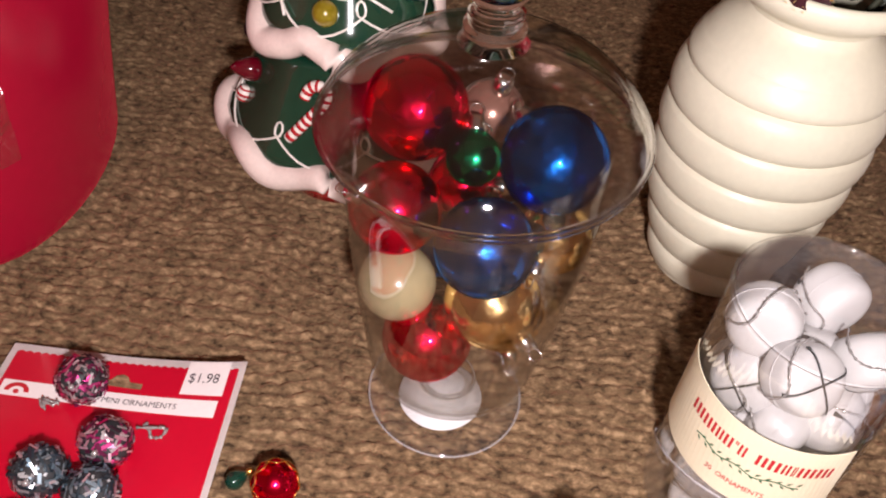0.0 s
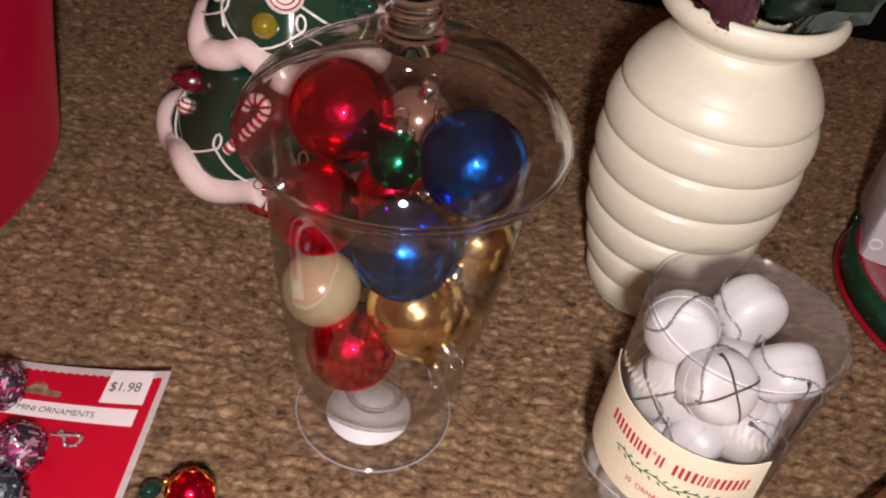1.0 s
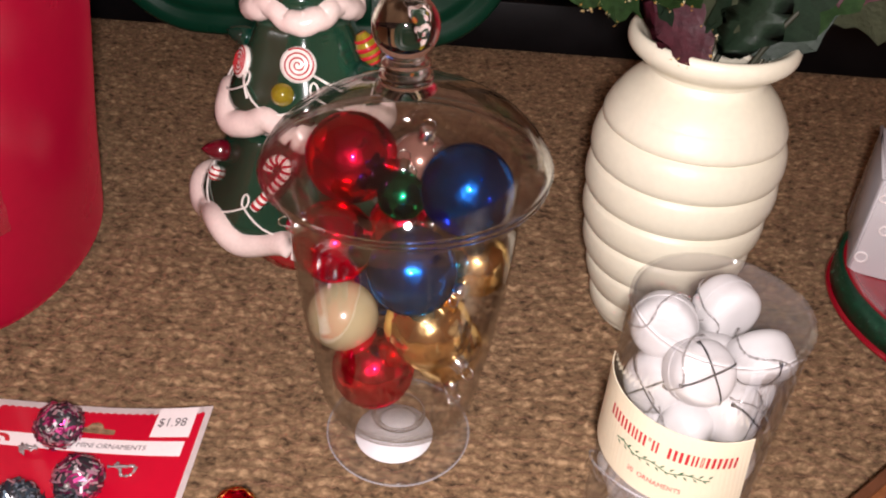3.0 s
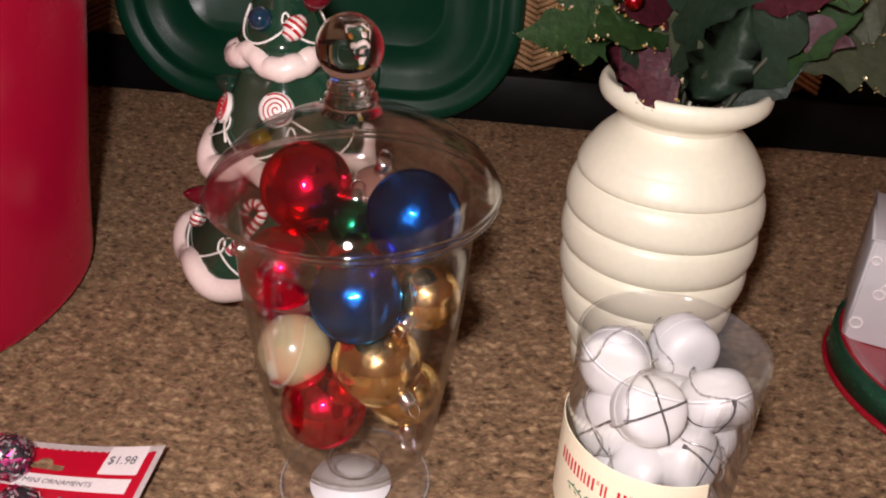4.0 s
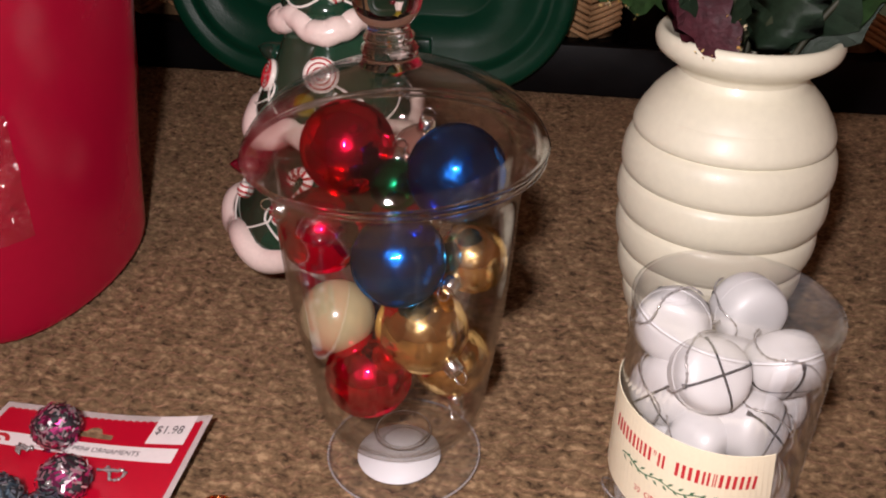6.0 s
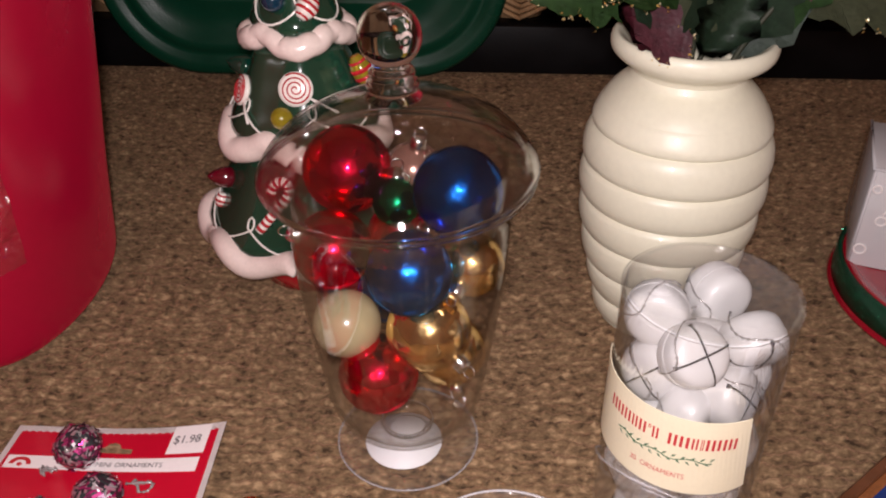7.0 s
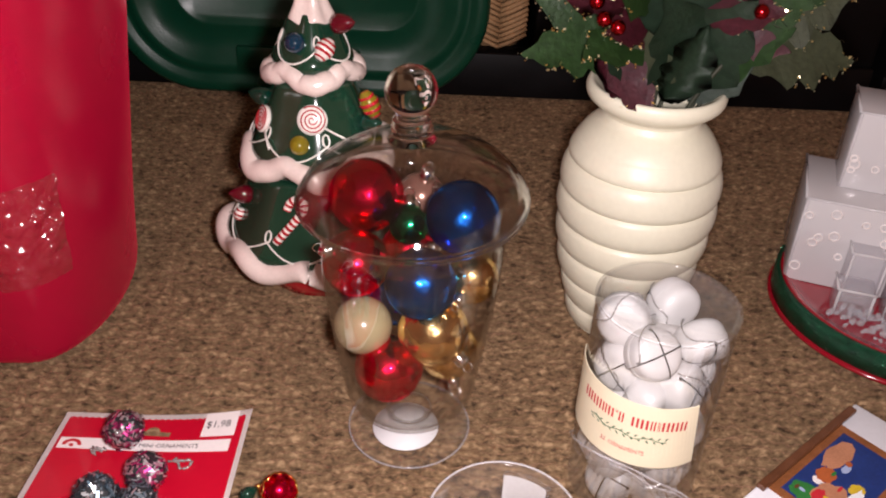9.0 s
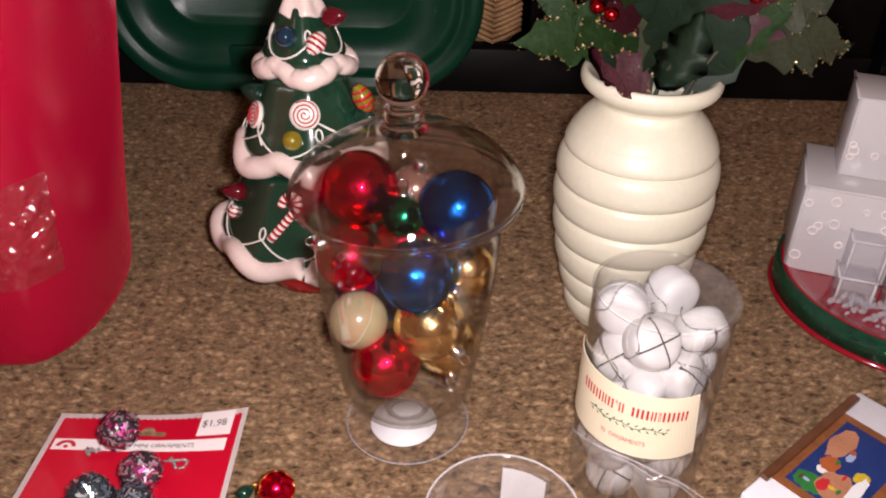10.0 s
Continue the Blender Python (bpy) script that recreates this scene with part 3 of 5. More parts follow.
def foliage():
    f = thing("leaf_arrangement", pose(*VASE, 0.186), "artificial holly and wine-red leaves with gold glitter edges in the vase", "artificial plant")
    rng = random.Random(8)
    # base, tip, width, teeth, spin, colour, gilded; metres from the vase's axis at the neck
    rows = [
        ((-0.046, -0.022, 0.060), (-0.012, -0.050, 0.024), 0.030, 3, 5, LEAF_WINE, 1), ((-0.052, -0.012, 0.052), (-0.020, -0.040, 0.034), 0.034, 2, -20, LEAF_WINE, 0), ((-0.020, -0.012, 0.075), (-0.050, -0.038, 0.080), 0.030, 3, 10, LEAF_WINE, 1),
        ((-0.030, 0.0, 0.055), (-0.104, -0.020, 0.060), 0.040, 4, 10, LEAF, 1), ((-0.035, 0.01, 0.080), (-0.098, 0.0, 0.092), 0.050, 3, -12, LEAF, 1),
        ((-0.02, -0.01, 0.065), (-0.066, -0.048, 0.070), 0.040, 3, 25, LEAF, 1), ((-0.03, 0.0, 0.09), (-0.085, -0.03, 0.105), 0.036, 3, 0, LEAF_WINE, 1),
        ((0.01, -0.01, 0.03), (-0.008, -0.040, 0.105), 0.060, 3, 8, LEAF_DARK, 0), ((0.015, 0.0, 0.03), (0.040, -0.040, 0.100), 0.062, 3, -14, LEAF_DARK, 0),
        ((0.0, 0.01, 0.04), (0.018, -0.018, 0.135), 0.075, 4, 0, LEAF_DARK, 1), ((0.03, 0.0, 0.04), (0.075, -0.03, 0.085), 0.040, 3, -25, LEAF, 0),
        ((0.045, 0.0, 0.060), (0.140, -0.012, 0.058), 0.062, 5, -14, LEAF_GREY, 1), ((0.05, 0.01, 0.080), (0.128, -0.005, 0.098), 0.062, 4, 15, LEAF_GREY, 1),
        ((0.03, -0.01, 0.070), (0.080, -0.030, 0.066), 0.028, 3, 20, LEAF_WINE, 0), ((0.02, -0.015, 0.085), (0.064, -0.040, 0.100), 0.034, 3, -10, LEAF_WINE, 1),
        ((0.0, 0.02, 0.05), (0.075, 0.055, 0.110), 0.060, 4, 10, LEAF_DARK, 0), ((-0.01, 0.02, 0.05), (-0.070, 0.055, 0.100), 0.060, 4, -10, LEAF_DARK, 0),
        ((0.0, 0.0, 0.10), (-0.060, -0.020, 0.170), 0.060, 4, 0, LEAF, 1), ((0.0, 0.0, 0.10), (0.080, -0.01, 0.170), 0.065, 4, 0, LEAF, 1),
        ((-0.005, -0.015, 0.028), (-0.052, -0.030, 0.078), 0.044, 3, 10, LEAF_DARK, 0), ((0.0, -0.02, 0.024), (0.022, -0.030, 0.080), 0.048, 3, 20, LEAF_DARK, 0),
        ((0.02, -0.01, 0.022), (0.062, -0.022, 0.064), 0.034, 2, -10, LEAF_DARK, 0), ((-0.018, -0.012, 0.022), (-0.020, -0.030, 0.075), 0.044, 3, -15, LEAF_GREY, 0),
        ((0.01, 0.015, 0.022), (-0.03, 0.028, 0.090), 0.060, 3, 0, LEAF_DARK, 0), ((0.015, 0.02, 0.022), (0.05, 0.030, 0.090), 0.060, 3, 0, LEAF_DARK, 0),
        ((-0.02, -0.01, 0.09), (-0.062, -0.04, 0.135), 0.050, 3, 15, LEAF, 1), ((0.04, -0.01, 0.09), (0.100, -0.03, 0.130), 0.055, 3, -15, LEAF, 1),
        ((-0.028, -0.02, 0.030), (-0.048, -0.035, 0.052), 0.022, 2, 0, LEAF_WINE, 0), ((0.0, 0.0, 0.12), (0.01, 0.01, 0.215), 0.060, 4, 20, LEAF_DARK, 1), ((0.012, -0.012, 0.02), (0.060, -0.012, 0.075), 0.020, 2, 30, LEAF_DARK, 0),
    ]
    for i, (base, tip, width, teeth, spin, mat, gilt) in enumerate(rows):
        length = (Vector(tip) - Vector(base)).length
        bm, edge = leaf_mesh(length, width, teeth, mat, 0.12, 0.22, i)
        lf = part("leaf", bm, mat, f, m=aim(base, tip, spin))
        if gilt:
            pts = [p for p in edge for _ in range(4) if p.y > length * 0.45 and rng.random() < 0.6 + 0.4 * math.sin(p.y * 160)]
            tagged(part("glitter_edge", flakes(pts, 0.0009, rng, 0.0018), GOLD_SPARK, lf, "gold glitter along the leaf edge", False), kind="stuff")
    for base, tip in (((0.0, -0.012, -0.02), (-0.035, -0.014, 0.075)), ((0.010, -0.012, -0.02), (0.055, -0.012, 0.075)), ((0.016, -0.006, -0.02), (0.068, -0.004, 0.07)),
                      ((0.0, 0.0, -0.02), (0.0, 0.0, 0.14)), ((0.006, -0.016, -0.02), (0.042, -0.022, 0.062)), ((-0.01, 0.01, -0.02), (-0.05, 0.02, 0.09)), ((0.0, 0.01, -0.02), (0.05, 0.03, 0.1))):
        b, t = Vector(base), Vector(tip)
        part("stalk", tube(smooth_line([b, b.lerp(t, 0.5) + Vector((0, 0, 0.008)), t]), 0.0017, 6), STEM, f)
    for at in ((-0.055, -0.036, 0.088), (-0.046, -0.040, 0.084), (-0.060, -0.03, 0.098), (0.05, -0.034, 0.095)):
        part("berry", ball(0.0052, 14, 10), CAP_RED, f, "shiny red berry", m=pose(*at))


foliage()

# ---- lidded glass jar with balls ----
JAR = (0.0580, 0.3365)


def hoop(r, z, thick, segs=96):
    """A thin round bead lying level."""
    return tube([(r * math.sin(a), r * math.cos(a), z) for a in [2 * math.pi * k / segs for k in range(segs)]], thick, 8, True)


def jar():
    j = thing("apothecary_jar", pose(*JAR, 0), "clear glass apothecary jar on a foot, filled with ornaments", "glass jar")
    outer = curve_profile([(0.0125, 0.0165), (0.024, 0.0190), (0.0365, 0.0275), (0.0445, 0.0410), (0.0480, 0.064), (0.0525, 0.094), (0.0560, 0.125), (0.0578, 0.150), (0.0592, 0.170), (0.0625, 0.182), (0.0672, 0.1890), (0.0700, 0.1918)], 5)
    inner = curve_profile([(0.0692, 0.1926), (0.0662, 0.1898), (0.0614, 0.183), (0.0580, 0.170), (0.0566, 0.150), (0.0548, 0.125), (0.0513, 0.094), (0.0468, 0.064), (0.0432, 0.0420), (0.0350, 0.0292), (0.0220, 0.0208), (0.0, 0.0192)], 5)
    no_shadow(part("bowl", lathe(outer + inner, 96), THIN, j))
    no_shadow(part("bowl_lip", hoop(0.0697, 0.1921, 0.0010), GLASS, j))
    no_shadow(part("stem", lathe([(0.0150, 0.0056), (0.0115, 0.0080), (0.0105, 0.0115), (0.0122, 0.0158), (0.0172, 0.0172)], 64), THIN, j))
    no_shadow(part("stem_ring", hoop(0.0152, 0.0170, 0.0011, 64), GLASS, j))
    no_shadow(part("foot", lathe([(0.0410, 0.0005), (0.0435, 0.0012), (0.0440, 0.0026), (0.0430, 0.0038), (0.030, 0.0046), (0.018, 0.0054), (0.0, 0.0054)], 96), CLEAR, j))
    part("foot_edge", hoop(0.0437, 0.0022, 0.0006), CRYSTAL, j)
    part("sticker", lathe([(0, 0.0003), (0.0240, 0.0003), (0.0240, 0.0007), (0, 0.0007)], 48), WHITE_PAPER, j, "round white paper sticker under the foot", m=pose(-0.0025, -0.002, 0))
    # the lid sits a little askew, so that its knob leans
    dome = curve_profile([(0.0700, 0.0028), (0.0712, 0.0048), (0.0694, 0.0090), (0.0640, 0.0165), (0.0550, 0.0250), (0.0432, 0.0322), (0.0305, 0.0376), (0.0205, 0.0405), (0.0142, 0.0425)], 5)
    under = curve_profile([(0.0132, 0.0415), (0.0200, 0.0394), (0.0300, 0.0365), (0.0426, 0.0311), (0.0542, 0.0239), (0.0631, 0.0155), (0.0684, 0.0083), (0.0700, 0.0048), (0.0690, 0.0036)], 5)
    lid = part("lid", lathe(under + dome, 96), THIN, j, "domed glass lid with a ball knob", m=pose(0, 0, 0.1910, 0, -1.6, 0))
    no_shadow(lid)
    no_shadow(part("lid_lip", hoop(0.0705, 0.0040, 0.0012), GLASS, lid))
    no_shadow(part("lid_collar", lathe([(0.0560, 0.0040), (0.0560, -0.0205), (0.0550, -0.0215), (0.0545, -0.0205), (0.0545, 0.0040)], 96), THIN, lid, "inner glass collar"))
    neck = [(0.0145, 0.0420), (0.0128, 0.0440), (0.0122, 0.0460), (0.0127, 0.0482), (0.0124, 0.0500), (0.0110, 0.0512), (0.0106, 0.0524), (0.0113, 0.0536), (0.0110, 0.0552), (0.0094, 0.0566)]
    ball_top = [(0.0153 * math.sin(a), 0.0716 - 0.0153 * math.cos(a)) for a in [radians(36 + 144 * k / 18) for k in range(19)]]
    no_shadow(part("knob", lathe([(0, 0.0412)] + neck + ball_top[:-1] + [(0, 0.0869)], 64), GLASS, lid, "solid glass ball knob"))


def ornament(at, r, material, tilt, label, cap=SILVER):
    o = thing("ball_ornament", Matrix.Translation(at) @ Euler([radians(a) for a in tilt]).to_matrix().to_4x4(), label, "christmas ornament", "ornaments in the jar")
    part("globe", ball(r, 40, 26), material, o)
    c = part("cap", lathe([(0, r + 0.0068), (0.0032, r + 0.0068), (0.0042, r + 0.0062), (0.0044, r + 0.0015), (0.0050, r - 0.0006), (0.0, r - 0.0006)], 20, lambda a, i: (0.0003 * math.sin(10 * a), 0)), cap, o, "crimped metal cap")
    part("wire_loop", tube([(0.0034 * math.sin(t), 0, r + 0.0092 - 0.0034 * math.cos(t)) for t in [2 * math.pi * k / 18 for k in range(18)]], 0.00035, 5, True), SILVER, c)


jar()
for at, r, mat, tilt, label in (
        ((0.0285, 0.364, 0.1785), 0.0242, RED_GLASS, (20, 90, 0), "shiny red glass ball ornament in the jar"),
        ((0.0881, 0.3236, 0.1870), 0.0229, BLUE_GLASS, (-60, -70, 0), "shiny dark blue glass ball ornament in the jar"),
        ((0.0634, 0.3065, 0.1500), 0.0224, BLUE_GLASS, (-80, 30, 0), "shiny dark blue glass ball ornament against the glass"),
        ((0.0262, 0.3300, 0.0985), 0.0196, PEARL, (150, -30, 0), "cream pearl glass ball ornament hanging cap down"),
        ((0.0434, 0.3200, 0.0700), 0.0228, RED_GLASS, (-70, 100, 0), "shiny red glass ball ornament near the jar's bottom"),
        ((0.0725, 0.3165, 0.1050), 0.0233, GOLD_GLASS, (40, 120, 0), "shiny gold glass ball ornament against the glass"),
        ((0.0960, 0.3255, 0.1420), 0.0172, GOLD_GLASS, (60, -120, 0), "shiny gold glass ball ornament in the jar"),
        ((0.0838, 0.3440, 0.0665), 0.0215, GOLD_GLASS, (140, -15, 0), "shiny gold glass ball ornament at the back of the jar"),
        ((0.0232, 0.3250, 0.1520), 0.0210, RED_GLASS, (20, -50, 0), "shiny red glass ball ornament pressed against the glass"),
        # This pink ball stands in for a pale reflection among the ornaments.
        ((0.0640, 0.3780, 0.1700), 0.0165, PINK_REFLECTION, (10, 10, 0), "pink ball in place of a pale reflection at the back of the jar"),
        ((0.0560, 0.3420, 0.1700), 0.0125, GREEN_GLASS, (-50, 0, 0), "small dark green glass ball ornament in the jar"),
        ((0.0560, 0.3660, 0.1350), 0.0190, RED_GLASS, (30, 60, 0), "red glass ball ornament hidden among the others"),
        ((0.0480, 0.3640, 0.0950), 0.0190, BLUE_GLASS, (30, 60, 0), "dark blue glass ball ornament deep in the jar"),
):
    ornament(at, r, mat, tilt, label, CAP_RED if tilt == (20, 90, 0) else SILVER)

# ---- ceramic tree ----
TREE = (-0.021, 0.539)


def tree():
    t = thing("ceramic_christmas_tree", pose(*TREE, 0) @ Matrix.Scale(1.07, 4), "glazed dark green ceramic christmas tree with snowy tiers and candies", "christmas decoration")

    def scallop(a, n, amp, ph):
        return amp * 0.85 * -math.cos(n * a + 2 * ph)
    tiers = [([(0.049, 0.103), (0.057, 0.088), (0.067, 0.068), (0.0765, 0.051)], 0.0755, 0.0435, 8, 0.0055, 0.4, 0.0088),
             ([(0.0295, 0.174), (0.0365, 0.159), (0.0450, 0.142), (0.0530, 0.126)], 0.0525, 0.1180, 6, 0.0062, 0.95, 0.0086),
             ([(0.0135, 0.226), (0.0185, 0.216), (0.0240, 0.203), (0.0295, 0.192)], 0.0295, 0.1835, 4, 0.0034, 1.35, 0.0074)]
    for prof, r, z, n, amp, ph, fat in tiers:
        body = curve_profile([(prof[0][0] - 0.006, prof[0][1] + 0.003)] + prof + [(prof[-1][0] - 0.004, prof[-1][1] - 0.012)], 4)
        part("tier", lathe(body, 64, lambda a, i, n=n, ph=ph: (0.0012 * math.sin(n * a + ph), 0)), TREE_GREEN, t)
        line = []
        for k in range(128):
            a = 2 * math.pi * k / 128
            line.append(((r + 0.0025 * math.sin(n * a + 1)) * math.sin(a), -(r + 0.0025 * math.sin(n * a + 1)) * math.cos(a), z - scallop(a, n, amp, ph) + 0.0008 * math.sin(7 * a) + 0.0006 * math.sin(17 * a + 2)))
        part("snow_trim", tube(line, lambda u, fat=fat, n=n: fat * (1.04 + 0.07 * math.sin(2 * math.pi * u * n) + 0.03 * math.sin(2 * math.pi * u * 11) + 0.015 * math.sin(2 * math.pi * u * 19 + 1)), 12, True), SNOW, t, "lumpy white glazed snow edge")

        def surf(a, zz, out=0.0, prof=prof):
            rr = prof[-1][0]
            for (ra, za), (rb, zb) in zip(prof, prof[1:]):
                if zb <= zz <= za:
                    rr = ra + (rb - ra) * (za - zz) / (za - zb)
            return Vector(((rr + out) * math.sin(a), -(rr + out) * math.cos(a), zz))
        # looped white garland
        lo, hi = prof[-1][1] + 0.005, prof[-1][1] + 0.013
        pts, swags = [], n
        for s in range(swags):
            a0, a1 = 2 * math.pi * s / swags + 0.25, 2 * math.pi * (s + 1) / swags + 0.25
            for k in range(10):
                u = k / 10
                pts.append(surf(a0 + (a1 - a0) * u, hi - (hi - lo) * math.sin(math.pi * u) * 1.3 + 0.0, 0.0012))
            for k in range(8):
                th = math.pi * 2 * k / 8
                rr = prof[-1][0]
                pts.append(surf(a1 + 0.0030 / rr * math.sin(th), hi + 0.0042 * (1 - math.cos(th)), 0.0014))
        part("garland", tube(pts, 0.0008, 6, True), WHITE_GLAZE, t, "raised white looped icing line")
    # pole cap and star
    part("snow_cap", lathe(curve_profile([(0.0, 0.2475), (0.0085, 0.2465), (0.0100, 0.240), (0.0125, 0.231), (0.0168, 0.2220), (0.0150, 0.2195)], 5), 40, lambda a, i: (0.0008 * math.sin(5 * a), 0.0016 * math.sin(5 * a))), SNOW, t)
    pts = [(0.020 * math.sin(k * math.pi / 5), 0.020 * math.cos(k * math.pi / 5)) if k % 2 == 0 else (0.009 * math.sin(k * math.pi / 5), 0.009 * math.cos(k * math.pi / 5)) for k in range(10)]
    part("star", loft([[(x * s, d, 0.260 + y * s) for x, y in pts] for d, s in ((-0.005, 0.8), (-0.002, 1), (0.002, 1), (0.005, 0.8))]), YELLOW_GLAZE, t, "pale yellow glazed star")
    part("base", lathe([(0, 0.0), (0.042, 0.0), (0.047, 0.003), (0.049, 0.012), (0.056, 0.034), (0.0, 0.036)], 48), RED_GLAZE, t, "red glazed base ring")

    def place(deg, r, z, lift=25):
        a = radians(deg)
        return pose(r * math.sin(a), -r * math.cos(a), z, 0, 0, deg) @ pose(0, 0, 0, 90 - lift)
    for deg, r, z, mat, long in ((-10, 0.0460, 0.1400, YELLOW_GLAZE, 0), (-24, 0.0235, 0.2090, BLUE_GLAZE, 0), (62, 0.0230, 0.2200, DEEP_RED, 1), (-98, 0.0385, 0.1550, GREEN_BULB, 1),
                                 (60, 0.0460, 0.1480, GREEN_BULB, 1), (-66, 0.0600, 0.0860, DEEP_RED, 1), (-80, 0.0550, 0.1040, BLACK_GLAZE, 0)):
        part("bulb", lathe(curve_profile([(0, 0.0150 if long else 0.0085), (0.0042, 0.0105 if long else 0.0070), (0.0074, 0.0025), (0.0062, -0.003), (0.0, -0.005)], 4), 20), mat, t, "glossy coloured light bulb", m=place(deg, r, z, 15))
    # lollipops
    for deg, r, z, size in ((2, 0.0385, 0.1570, 0.0112), (-62, 0.0425, 0.1490, 0.0105)):
        m = place(deg, r, z, 22)
        d = part("lollipop", lathe([(0, 0.0022), (size * 0.8, 0.0020), (size, 0.0008), (size, -0.002), (0, -0.002)], 36), WHITE_GLAZE, t, "white lollipop with a red spiral", m=m)
        part("spiral", tube([((0.0008 + size * 0.86 * k / 70) * math.cos(k * 0.30), (0.0008 + size * 0.86 * k / 70) * math.sin(k * 0.30), 0.0022) for k in range(71)], 0.00055, 5), RED_GLAZE, d)
        part("stick", tube([(size * 0.75, -size * 0.5, 0.0), (size * 1.5, -size * 0.9, 0.0006), (size * 2.4, -size * 1.35, 0.0004)], 0.0009, 6), WHITE_GLAZE, d)
    # striped candies and canes
    def striped(deg, r, z, pts, thick, roll=0, second=RED_GLAZE, first=WHITE_GLAZE):
        m = place(deg, r, z, 22) @ pose(0, 0, 0, 0, 0, roll)
        line = smooth_line([(x, y, 0.0) for x, y in pts], 6)
        c = part("candy", tube(line, thick, 10), first, t, "red and white striped candy", m=m)
        total = len(line) - 1
        k = 1
        while k < total:
            a, b = line[k], line[min(k + 2, total)]
            rr = thick((k + 1) / total) if callable(thick) else thick
            part("stripe", tube([a, (a + b) / 2 , b], rr * 1.05, 10), second, c)
            k += 4
    striped(-17, 0.0655, 0.0770, [(-0.0085, -0.0115), (-0.004, -0.0055), (0.0, 0.0), (0.004, 0.0055), (0.008, 0.011), (0.0112, 0.017), (0.0105, 0.0220), (0.0055, 0.0240), (0.0005, 0.0210), (-0.0020, 0.0150)], 0.0034)
    striped(-67, 0.0670, 0.0690, [(0, -0.005), (0, 0.0), (0, 0.005)], lambda u: 0.0026 + 0.0020 * math.sin(math.pi * u))
    striped(26, 0.0255, 0.2050, [(-0.006, -0.006), (-0.002, -0.002), (0.002, 0.002), (0.006, 0.006)], lambda u: 0.0030 + 0.0042 * math.sin(math.pi * u), 0)
    striped(61, 0.0490, 0.1640, [(0, -0.011), (0, -0.004), (0, 0.004), (0, 0.011)], lambda u: 0.0030 + 0.0046 * math.sin(math.pi * u), 10, RED_GLAZE, YELLOW_GLAZE)


tree()

# ---- clear tube of white bells ----
TUB = (0.2105, 0.2865)
R_TUB = 0.0425
TOP = 0.1525


def wrap(s, z, r, slope=-0.14):
    """A place on the tube's wall from arc length and height."""
    a = s / r
    return (r * math.sin(a), -r * math.cos(a), z + slope * s)


